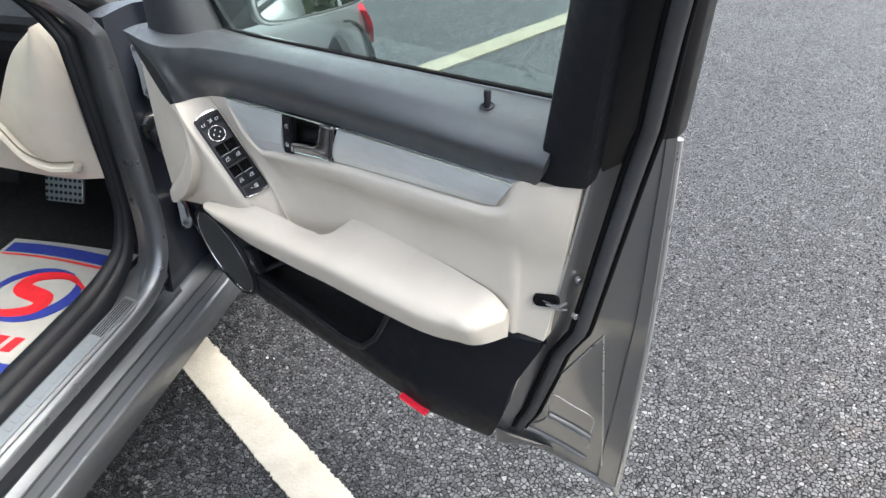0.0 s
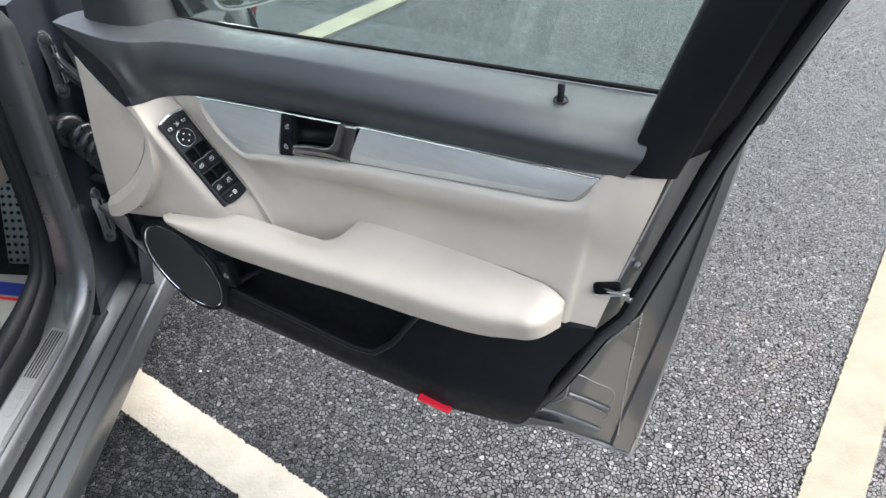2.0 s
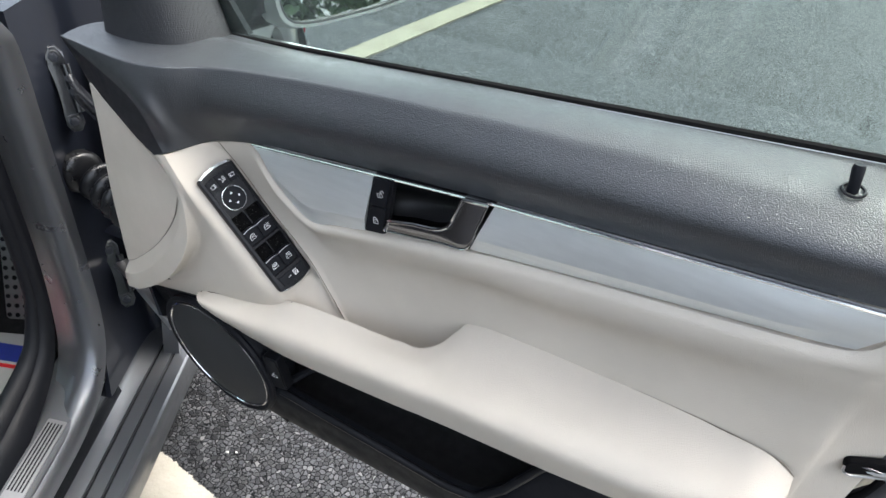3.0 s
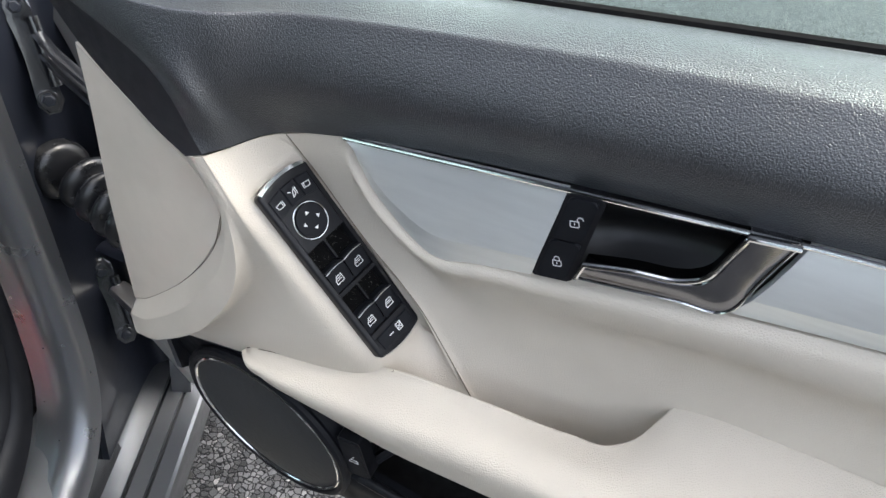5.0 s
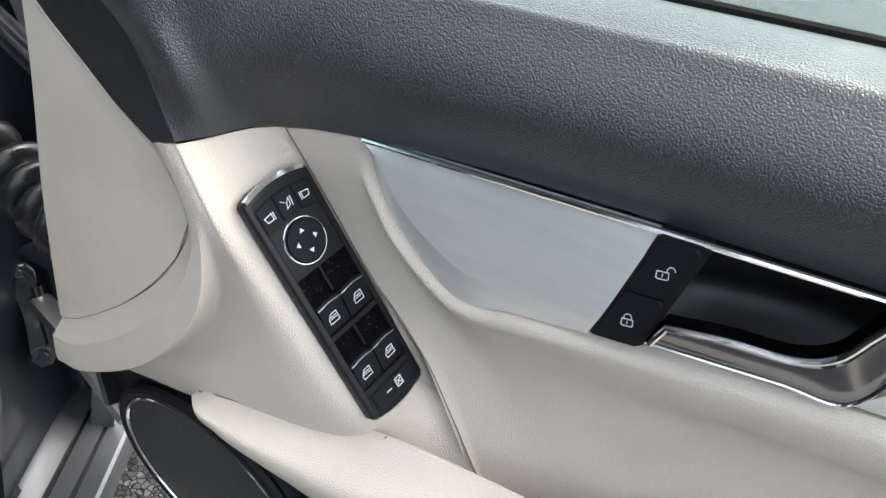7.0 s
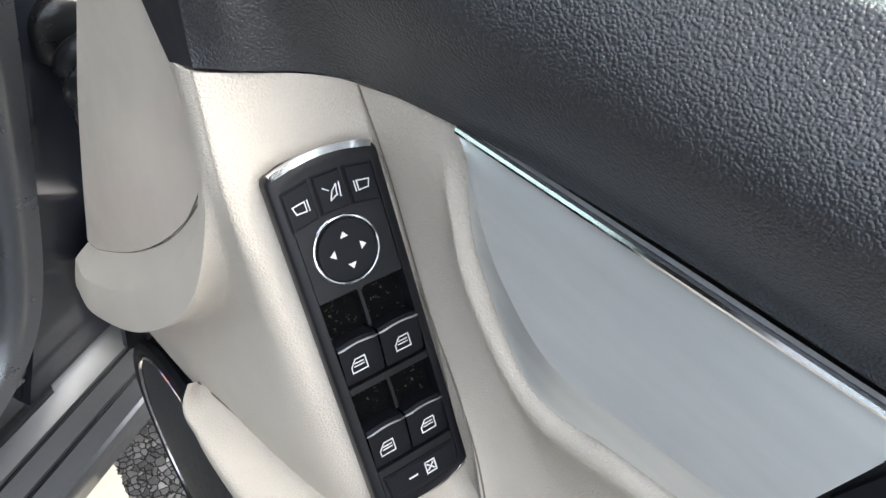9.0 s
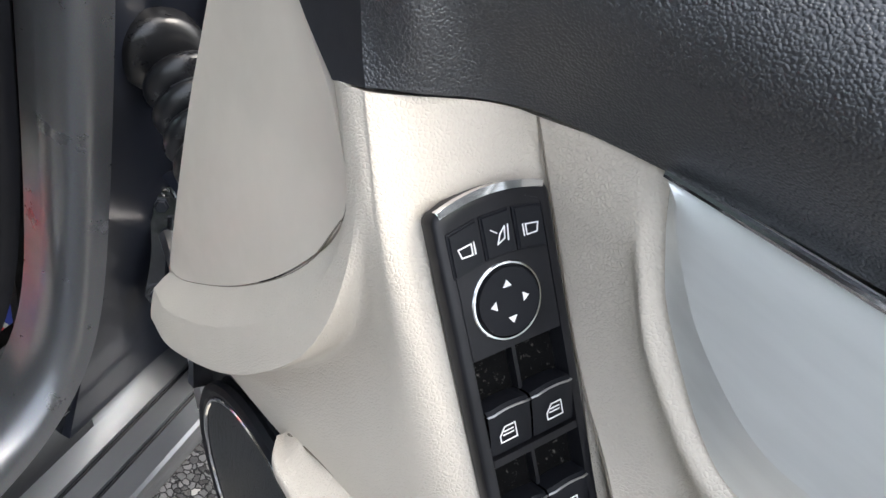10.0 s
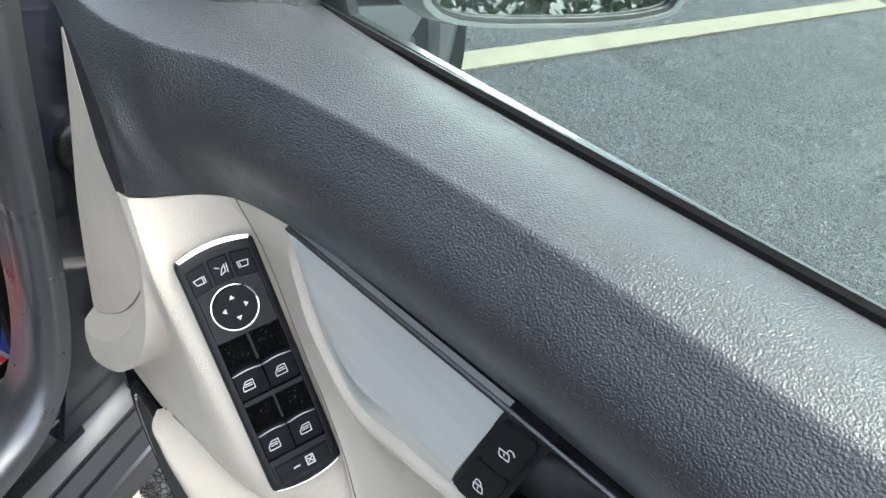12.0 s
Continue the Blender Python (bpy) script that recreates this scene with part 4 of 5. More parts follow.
def low_edge(x):
    return table(x, (0.06, 0.470), (0.2, 0.492), (0.34, 0.492), (0.6, 0.473), (0.70, 0.462), (0.750, 0.455), (0.772, 0.457), (0.790, 0.468), (0.805, 0.487), (0.82, 0.515), (0.838, 0.565), (0.851, 0.635), (0.875, 0.69), (0.8955, 0.735))


rows = []
for x in np.concatenate([np.linspace(0.06, 0.5, 34), np.linspace(0.51, 0.70, 32), np.linspace(0.71, 0.8955, 40)]):
    z0, z1 = low_edge(x), pocket_lip(x)
    zs = [z0 + (z1 - z0) * k / 14 for k in range(15)]
    row = [(x, lower_y(x, z) + (0.004 if k == 14 else 0), z - (0.001 if k == 14 else 0)) for k, z in enumerate(zs)]
    rows.append([(x, row[0][1] + 0.025, z0 + 0.016)] + row + [(x, row[-1][1] + 0.012, z1 - 0.001), (x, row[-1][1] + 0.014, z1 - 0.02)])
part("lower_panel", grid_bm(rows), BLACK_SOFT, door, "matt black lower door panel with a map pocket")
lip = [(x, lower_y(x, pocket_lip(x)) + 0.001, pocket_lip(x)) for x in np.linspace(0.245, 0.64, 50)]
part("pocket_rim", tube_bm(lip, 0.0055, 10), BLACK_GLOSS, door, "rounded black pocket rim")
net = [[(0.19, 0.075, 0.72), (0.19, 0.078, 0.62), (0.19, 0.07, 0.54), (0.19, 0.01, 0.535)], [(0.45, 0.068, 0.72), (0.45, 0.07, 0.62), (0.45, 0.06, 0.54), (0.45, 0.0, 0.535)], [(0.66, 0.03, 0.74), (0.66, 0.03, 0.62), (0.66, 0.03, 0.56), (0.66, -0.02, 0.55)]]
part("pocket_liner", backed(sheet(net, 4, 4), (0, 0.01, 0)), CARPET, door, "dark pocket lining")
part("pocket_web", tube_bm([(0.248, 0.012, 0.590), (0.275, 0.05, 0.600)], 0.006, 8), BLACK_SOFT, door)
RF = Frame((0.657, -0.0425, 0.4995), (0.074, -0.001, -0.013), (0.0, 0.3, -1.0))
if RF.n.y > 0:
    RF.n = -RF.n
part("reflector", prism_bm(RF, rounded(-0.024, 0.036, -0.003, 0.005, 0.002), -0.01, 0.0020, 0.001), RED, door, "red door edge reflector")

# lock pin and its collar on the ledge
part("lock_pin", tube_bm([(0.800, 0.001, 1.070), (0.799, 0.003, 1.085), (0.798, 0.005, 1.094), (0.798, 0.0055, 1.097)], [0.0042, 0.0042, 0.0048, 0.004], 16), BLACK_SOFT, door, "black lock pin")
part("pin_collar", tube_bm([(0.8 + 0.008 * math.cos(a), 0.001 + 0.008 * math.sin(a), 1.0785 + 0.001 * math.sin(a)) for a in np.linspace(0, 2 * math.pi, 24, endpoint=False)], 0.0013, 6, closed=True), BLACK_GLOSS, door)

# lock edge: latch in an open notch of the cream edge
LF = Frame((0.893, -0.016, 0.826), (0.98, 0.15, 0.22), (0.0, 0.1, -1.0))
if LF.n.y > 0:
    LF.n = -LF.n
latch = part("latch", prism_bm(LF, rounded(-0.011, 0.025, -0.0085, 0.0090, 0.006), -0.004, 0.0036, 0.001), FELT, door, "dark steel door latch in a cream notch")
part("latch_plate", tube_bm([LF(x, y, 0.0040) for x, y in spline([(0.036, 0.0095), (0.012, 0.0105), (-0.006, 0.0095), (-0.0115, 0.004), (-0.0115, -0.003)], 6)], 0.0013, 8), SATIN_METAL, latch, "worn steel edge of the latch slot")
part("latch_claw", tube_bm([LF(0.002, 0.002, 0.001), LF(0.014, 0.005, 0.003), LF(0.026, 0.004, 0.005), LF(0.038, -0.003, 0.004)], [0.0016, 0.0024, 0.0024, 0.0018], 8), SATIN_METAL, latch, "worn bright claw")
part("latch_claw", tube_bm([LF(-0.006, -0.006, 0.001), LF(0.010, -0.001, 0.003), LF(0.030, 0.010, 0.004)], [0.0012, 0.0018, 0.0012], 8), DIMMED_CHROME, latch, "dark steel pawl")
for z in (0.857, 0.795):
    part("screw_head", prism_bm(Frame((0.932, 0.012, z), (0.5, 0.86, 0), (0, 0, -1)), [(0.005 * math.cos(a), 0.005 * math.sin(a)) for a in np.linspace(0, 2 * math.pi, 16, endpoint=False)], -0.004, 0.003, 0.001), SATIN_METAL, latch)

# painted shell: inner flange at the lock end, then the outer skin


def shell_left(z):
    return Vector((table(z, (0.36, 0.77), (0.43, 0.778), (0.47, 0.786), (0.50, 0.800), (0.60, 0.832), (0.70, 0.862), (0.76, 0.893), (0.9, 0.92), (1.03, 0.945), (1.1, 0.95)), table(z, (0.36, 0.06), (0.45, 0.045), (0.6, 0.02), (0.75, 0.0), (1.03, -0.012)), z))


def shell_right(z):
    return Vector((table(z, (0.36, 0.995), (0.7, 1.010), (1.05, 1.016), (1.1, 1.014)), table(z, (0.36, 0.088), (0.6, 0.085), (0.8, 0.080), (1.06, 0.060)), z))


DISH = ((0.0, 0.0), (0.08, 0.003), (0.13, 0.010), (0.22, 0.019), (0.30, 0.021), (0.55, 0.019), (0.80, 0.013), (0.835, 0.012), (0.86, 0.005), (0.93, 0.003), (1.0, 0.0))


def on_shell(x, z, out=0.0):
    """A place on the dished inner flange."""
    a, b = shell_left(z), shell_right(z)
    f = (x - a.x) / (b.x - a.x)
    return Vector((x, a.y + (b.y - a.y) * f + table(f, *DISH) - out, z))


rows = []
for z in np.linspace(0.372, 1.085, 48):
    a, b = shell_left(z), shell_right(z)
    step = []
    for f, y in DISH:
        p = a.lerp(b, f)
        base = a.y + (b.y - a.y) * f
        p.y = base + y * (1 - 0.6 * min(1, max(0, (z - 0.8) / 0.25)))
        step.append(p)
    rows.append(step)
shell = part("door_shell", backed(rows, (0, 0.014, 0)), PAINT_INNER, door, "grey metallic painted door shell")
outer = [[(-0.04, 0.190, 0.40), (-0.05, 0.205, 0.62), (-0.05, 0.200, 0.85), (-0.03, 0.165, 1.02)], [(0.25, 0.190, 0.375), (0.25, 0.215, 0.62), (0.25, 0.205, 0.85), (0.25, 0.145, 1.03)],
         [(0.65, 0.155, 0.365), (0.65, 0.185, 0.62), (0.65, 0.175, 0.85), (0.65, 0.095, 1.058)], [(0.99, 0.098, 0.362), (1.006, 0.112, 0.62), (1.012, 0.105, 0.85), (1.014, 0.066, 1.085)]]
part("outer_skin", backed(sheet(outer, 10, 8), (0, -0.006, 0)), PAINT, shell, "glossy grey metallic outer skin")
part("hem", tube_bm(spline([(0.79, 0.105, 0.366), (0.90, 0.099, 0.362), (0.988, 0.094, 0.362), (0.9985, 0.093, 0.372), (1.007, 0.094, 0.6), (1.013, 0.088, 0.85), (1.016, 0.068, 1.06)], 10), 0.0040, 8), EDGE_HIGHLIGHT, shell, "folded metal hem")
bottom = [[(0.18, 0.05, 0.488), (0.14, 0.10, 0.42), (0.10, 0.19, 0.395)], [(0.3, 0.035, 0.49), (0.3, 0.10, 0.40), (0.3, 0.185, 0.375)], [(0.7, 0.02, 0.455), (0.7, 0.09, 0.39), (0.7, 0.15, 0.366)], [(0.80, 0.04, 0.432), (0.86, 0.08, 0.395), (0.90, 0.11, 0.364)]]
part("shell_bottom", backed(sheet(bottom, 6, 5), (0, 0, 0.006)), PAINT, shell)
part("shell_front", backed(sheet([[(0.004, 0.034, 0.60), (-0.045, 0.185, 0.46)], [(0.002, 0.03, 0.72), (-0.05, 0.20, 0.72)], [(0.004, 0.034, 1.02), (-0.03, 0.165, 1.02)]], 4, 4), (0.006, 0, 0)), NEAR_BLACK_GLOSS, shell, "dark hinge edge of the door")
part("hinge_filler", backed(sheet([[(0.006, 0.032, 0.975), (0.10, 0.035, 0.975)], [(0.004, 0.03, 0.72), (0.10, 0.035, 0.70)], [(0.012, 0.05, 0.60), (0.10, 0.06, 0.56)]], 4, 4), (0, 0.01, 0)), BLACK_SOFT, shell)
# pressed ribs in the lower corner, the thin ones with their highlight in the colour
for path, r in (([(0.869, 0.494), (0.905, 0.481), (0.942, 0.468)], 0.0050), ([(0.822, 0.432), (0.878, 0.417), (0.935, 0.403)], 0.0045),
                ([(0.860, 0.503), (0.876, 0.555), (0.910, 0.538), (0.944, 0.520), (0.9415, 0.480)], 0.0016), ([(0.862, 0.484), (0.900, 0.470), (0.938, 0.455), (0.9375, 0.434)], 0.0016),
                ([(0.953, 0.728), (0.957, 0.60), (0.962, 0.50), (0.968, 0.414)], 0.0024), ([(0.823, 0.436), (0.862, 0.476), (0.868, 0.52), (0.876, 0.568), (0.890, 0.61), (0.925, 0.675), (0.951, 0.722)], 0.0024)):
    pts = spline(path, 6)
    part("pressed_rib", tube_bm([on_shell(x, z, r * 0.3) for x, z in pts], r * (0.7 if r < 0.003 else 1.0), 8), EDGE_HIGHLIGHT if r < 0.003 else PAINT_INNER, shell)
# inner flange edge, its highlight in the colour; then the seal: a thin black bead and a broad matt lip
part("flange_edge", tube_bm([shell_left(z) + Vector((0.004, -0.002, 0)) for z in np.linspace(1.02, 0.44, 40)], 0.0016, 6), EDGE_HIGHLIGHT, shell, "flange edge, its highlight put into a lighter paint")
for off, rad, mat in ((0.031, 0.0036, FELT), (0.0425, 0.0098, LIP_RUBBER), (0.055, 0.0032, FELT)):
    up = [Vector((1.052 + off * 0.6, -0.142 + off * 0.3, 1.43)), Vector((0.996 + off * 0.8, -0.066 + off * 0.4, 1.22)), Vector((0.964 + off * 0.95, -0.022 + off * 0.5, 1.10))]
    path = up + [shell_left(z) + Vector((off, 0.001 + off * 0.5, 0)) for z in np.linspace(1.03, 0.47, 36)] + [Vector((0.775 + off * 0.9, 0.05 + off * 0.4, 0.432)), Vector((0.735, 0.06, 0.415))]
    part("door_seal", tube_bm(path, rad, 10), mat, door, "black rubber door seal")

# window frame, seal and glass
def frame_bar(a0, a1, b0, b1, depth):
    a0, a1, b0, b1 = (Vector(p) for p in (a0, a1, b0, b1))
    rows = []
    for k in range(9):
        f = k / 8
        l, r = a0.lerp(a1, f), b0.lerp(b1, f)
        rows.append([l + Vector((0, depth, 0)), l + Vector((0, 0.004, 0)), l.lerp(r, 0.06), l.lerp(r, 0.5) + Vector((0, -0.004, 0)), l.lerp(r, 0.94), r + Vector((0, 0.004, 0)), r + Vector((0, depth, 0))])
    return grid_bm(rows, closed_v=True)


wf = part("window_frame", frame_bar((0.888, -0.034, 1.019), (0.973, -0.090, 1.43), (0.950, -0.031, 1.024), (1.035, -0.150, 1.43), 0.035), BLACK_SOFT, door, "black window frame post")
part("frame_flange", frame_bar((0.940, 0.002, 1.020), (1.030, -0.125, 1.43), (1.002, 0.012, 1.070), (1.080, -0.125, 1.43), 0.020), RUBBER, wf, "rubber-edged frame flange")
part("frame_cover", frame_bar((0.998, 0.018, 1.078), (1.076, -0.110, 1.43), (1.026, 0.026, 1.083), (1.082, -0.105, 1.43), 0.026), BLACK_GLOSS, wf, "gloss black outer post cover")
top_edge = spline([(1.02, -0.13, 1.43), (0.75, -0.115, 1.44), (0.45, -0.06, 1.39), (0.15, 0.045, 1.20), (0.0, 0.10, 1.06)], 8)
part("frame_top", tube_bm(top_edge, 0.018, 10), BLACK_SOFT, wf, "black top of the window frame")
rows = []
for k, x in enumerate(np.linspace(0.02, 0.955, 24)):
    b = belt(x) + (0, 0.004, -0.03)
    zt = float(np.interp(x, [p[0] for p in top_edge[::-1]], [p[2] for p in top_edge[::-1]]))
    rows.append([b + (zt - b[2]) * f * np.array((0.10, -0.07 - 0.15 * f, 1.0)) for f in np.linspace(0, 1, 8)])
pane = part("window_pane", backed(rows, (0, 0.004, 0)), GLASS, door, "clear green-tinted side window")
pane.visible_shadow = False
part("window_seal", tube_bm([belt(x) + (0, 0.001, 0.000) for x in np.linspace(0.01, 0.915, 40)], 0.0048, 8, 0.9), FELT, door, "black rubber window seal")
part("window_seal", tube_bm([belt(x) + (0, 0.015, -0.012) for x in np.linspace(0.01, 0.93, 40)], 0.0060, 8, 0.7), FELT, door, "black rubber window seal")

part("seal_edge", tube_bm([belt(x) + (0, -0.0062, 0.0006) for x in np.linspace(0.16, 0.905, 40)], 0.0004, 6), SATIN_METAL, door, "thin bright edge of the window seal")

# tweeter cover and mirror foot
rows = []
for f in np.linspace(0, 1, 8):
    z = 1.022 + 0.20 * f
    pts = spline([(0.022, 0.060), (0.040, 0.046), (0.090, 0.040), (0.135, 0.053), (0.155, 0.085), (0.150, 0.125), (0.085, 0.140), (0.025, 0.115)], 5, True)
    rows.append([(0.02 + (x - 0.02) * (1 - 0.55 * f) + 0.02 * f, y - 0.01 * f * f + (0.10 - y) * 0.25 * f, z) for x, y in pts])
bm = grid_bm(rows, closed_v=True)
bm.verts.ensure_lookup_table()
bm.faces.new(bm.verts[-len(rows[0]):])
part("tweeter_cover", bm, TWEETER, door, "black perforated tweeter cover")
part("mirror_foot", backed(sheet([[(0.07, 0.140, 1.025), (0.07, 0.130, 1.07), (0.08, 0.120, 1.12)], [(0.125, 0.165, 1.030), (0.125, 0.16, 1.06), (0.13, 0.15, 1.10)], [(0.165, 0.205, 1.045), (0.165, 0.20, 1.06), (0.165, 0.195, 1.085)]], 5, 5), (-0.05, 0.02, 0)), BLACK_SOFT, door, "black mirror foot")
arm = spline([(0.045, 0.135, 1.030), (0.070, 0.185, 1.022), (0.100, 0.225, 1.024), (0.145, 0.262, 1.036)], 5)
part("mirror_arm", tube_bm(arm, [0.036 - 0.0005 * k for k in range(len(arm))], 16, 0.8), BLACK_SOFT, door, "black arm of the door mirror")
part("corner_sail", backed(sheet([[(0.085, 0.142, 1.025), (0.085, 0.128, 1.10), (0.085, 0.110, 1.19)], [(0.125, 0.137, 1.030), (0.120, 0.124, 1.09), (0.105, 0.110, 1.17)], [(0.170, 0.131, 1.034), (0.155, 0.122, 1.075), (0.125, 0.110, 1.145)]], 4, 4), (0, 0.008, 0)), BLACK_SOFT, door, "black triangular corner piece of the window")
MF = Frame((0.216, 0.289, 1.078), (0.46, 0.887, 0.03), (0.13, -0.06, -1.0))
if MF.n.x < 0:
    MF.n = -MF.n


def mirror_outline(k):
    return spline([(-0.098 * k, 0.051 * k), (-0.112 * k, 0.0), (-0.098 * k, -0.062 * k), (-0.02 * k, -0.078 * k), (0.085 * k, -0.066 * k), (0.112 * k, -0.02 * k), (0.107 * k, 0.038 * k), (0.085 * k, 0.054 * k), (0.0, 0.059 * k)], 5, True)


rows = [[MF(x * 0.93, y * 0.92, -0.004) for x, y in mirror_outline(1)]] + [[MF(x, y, h) for x, y in mirror_outline(k)] for k, h in ((0.955, 0.006), (1.0, 0.006), (1.05, -0.006), (1.07, -0.03), (0.98, -0.07), (0.7, -0.10), (0.25, -0.115))]
# body grey made paler: the sky's light on the housing is in the colour
housing = part("mirror_housing", grid_bm(rows, closed_v=True), car_paint("mirror_paint_skylit", (0.33, 0.335, 0.345)), door, "grey metallic door mirror housing")
bm = bmesh.new()
bm.faces.new([bm.verts.new(MF(x * 0.935, y * 0.93, -0.001)) for x, y in mirror_outline(1)])
part("mirror_glass", bm, MIRROR, housing, "silvered mirror glass", smooth=False)
part("mirror_gasket", tube_bm([MF(x * 0.945, y * 0.94, 0.002) for x, y in mirror_outline(1)], 0.003, 6, closed=True), RUBBER, housing)

# ---- the car beside the door ----
car = thing("car", C(0.5, -0.9, 0.0), "grey metallic saloon car with its driver's door open", "car")


def along(profile, s0, s1, n=24):
    return [[C(s0 + (s1 - s0) * i / n, w, z) for w, z in profile] for i in range(n + 1)]


profile = [(-0.30, 0.21), (-0.10, 0.20), (-0.066, 0.235), (-0.056, 0.290), (-0.052, 0.310), (-0.053, 0.318), (-0.057, 0.3215), (-0.0795, 0.3215), (-0.081, 0.3170), (-0.085, 0.3170), (-0.0865, 0.3215), (-0.1085, 0.323),
           (-0.110, 0.3185), (-0.114, 0.3185), (-0.1155, 0.3235), (-0.136, 0.331), (-0.143, 0.340), (-0.146, 0.360), (-0.144, 0.385), (-0.139, 0.402), (-0.139, 0.410), (-0.144, 0.4145), (-0.155, 0.417), (-0.185, 0.426), (-0.22, 0.428), (-0.24, 0.30)]
sill = part("sill", grid_bm(along(profile, -0.42, 2.0, 40)), SILL_METAL, car, "silver-grey door sill with two grooves")
# the riser is body grey; its shade is put into this darker facing
part("riser_shade", grid_bm(along([(-0.136, 0.330), (-0.1385, 0.3355), (-0.1420, 0.360), (-0.1405, 0.385), (-0.1370, 0.396), (-0.142, 0.399)], -0.10, 2.0, 20)), HINGE_AND_SHADE_PAINT, sill, "riser of the sill step, its shade put into a darker paint")
# black bars laid in the grooves to darken them like deep shade
for w, z in ((-0.083, 0.3178), (-0.112, 0.3193)):
    part("groove_shade", tube_bm([C(s, w, z) for s in np.linspace(-0.41, 2.0, 12)], 0.0020, 8), RUBBER, sill)
TF = Frame(C(0.50, -0.1605, 0.4195), -CU, C(0, 0.041, -0.0115))
if TF.n.z < 0:
    TF.n = -TF.n
plate = part("tread_plate", prism_bm(TF, rounded(-0.45, 0.460, -0.014, 0.016, 0.003), -0.004, 0.0022, 0.0008), PLATE, car, "ribbed metal tread plate with worn lettering")
for k in range(5):
    part("rib", tube_bm([TF(0.33, -0.010 + 0.005 * k, 0.0022), TF(0.452, -0.010 + 0.005 * k, 0.0022)], 0.0012, 6), RUBBER, plate)
for k in range(12):
    x = 0.30 - 0.0205 * k - (0.012 if k > 3 else 0)
    part("letter_bar", prism_bm(TF, [(x, -0.008), (x + 0.013, -0.008), (x + 0.013, 0.007), (x, 0.007)], 0.002, 0.0030), PLATE, plate)

# door aperture: rounded painted post that runs down into the sill, with its rubber seal
post = [(2.0, 0.404), (1.2, 0.404), (0.6, 0.404), (0.25, 0.404), (0.10, 0.405), (0.03, 0.412), (-0.02, 0.430), (-0.058, 0.470), (-0.078, 0.530), (-0.088, 0.62), (-0.095, 0.75), (-0.099, 0.87), (-0.103, 0.945), (-0.098, 1.0), (-0.076, 1.045), (-0.035, 1.09), (0.05, 1.17), (0.16, 1.27), (0.32, 1.38)]
pts = spline(post, 6)
rows = []
for i, (s, z) in enumerate(pts):
    a, b = pts[max(0, i - 1)], pts[min(len(pts) - 1, i + 1)]
    t = Vector((b[0] - a[0], b[1] - a[1])).normalized()
    nx, nz = t.y, -t.x
    row = []
    for w, o in ((-0.122, -0.020), (-0.126, -0.008), (-0.134, 0.001), (-0.150, 0.004), (-0.166, 0.003), (-0.176, -0.004), (-0.20, -0.012), (-0.22, -0.06)):
        row.append(C(s + nx * o, w - 0.5 * max(0, z - 0.99), z + nz * o))
    rows.append(row)
part("door_post", grid_bm(rows), POST_PAINT, car, "silver-grey painted door post")
seal = [(2.0, 0.455), (0.6, 0.455), (0.20, 0.458), (0.075, 0.470), (-0.005, 0.505), (-0.044, 0.570), (-0.060, 0.66), (-0.066, 0.78), (-0.070, 0.92), (-0.070, 1.01), (-0.052, 1.07), (-0.01, 1.12), (0.15, 1.25), (0.32, 1.37)]
pts = spline(seal, 6)
rows = []
for i, (s, z) in enumerate(pts):
    a, b = pts[max(0, i - 1)], pts[min(len(pts) - 1, i + 1)]
    t = Vector((b[0] - a[0], b[1] - a[1])).normalized()
    nx, nz = t.y, -t.x
    k = table(z, (0.458, 1.0), (0.475, 0.80), (0.52, 0.56), (0.60, 0.42), (1.0, 0.42))
    rows.append([C(s + nx * o * k, table(z, (0.46, -0.205), (0.52, -0.194), (0.60, -0.190)) + w * k - 0.5 * max(0, z - 0.99), z + nz * o * k) for w, o in
                 ((-0.045, -0.030), (-0.040, -0.004), (-0.033, 0.007), (-0.022, 0.011), (-0.010, 0.008), (0.001, -0.002), (0.004, -0.0075), (0.009, -0.0085), (0.020, -0.018), (0.027, -0.030), (0.028, -0.046))])
part("aperture_seal", grid_bm(rows), RUBBER, car, "wide black rubber aperture seal")

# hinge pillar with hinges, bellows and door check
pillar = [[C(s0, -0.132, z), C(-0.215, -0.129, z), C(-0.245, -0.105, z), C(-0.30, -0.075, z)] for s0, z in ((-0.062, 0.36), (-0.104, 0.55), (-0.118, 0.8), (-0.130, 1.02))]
part("hinge_pillar", backed(sheet(pillar, 6, 5), tuple(-CW * 0.05)), NEAR_BLACK_GLOSS, car, "near-black hinge pillar")
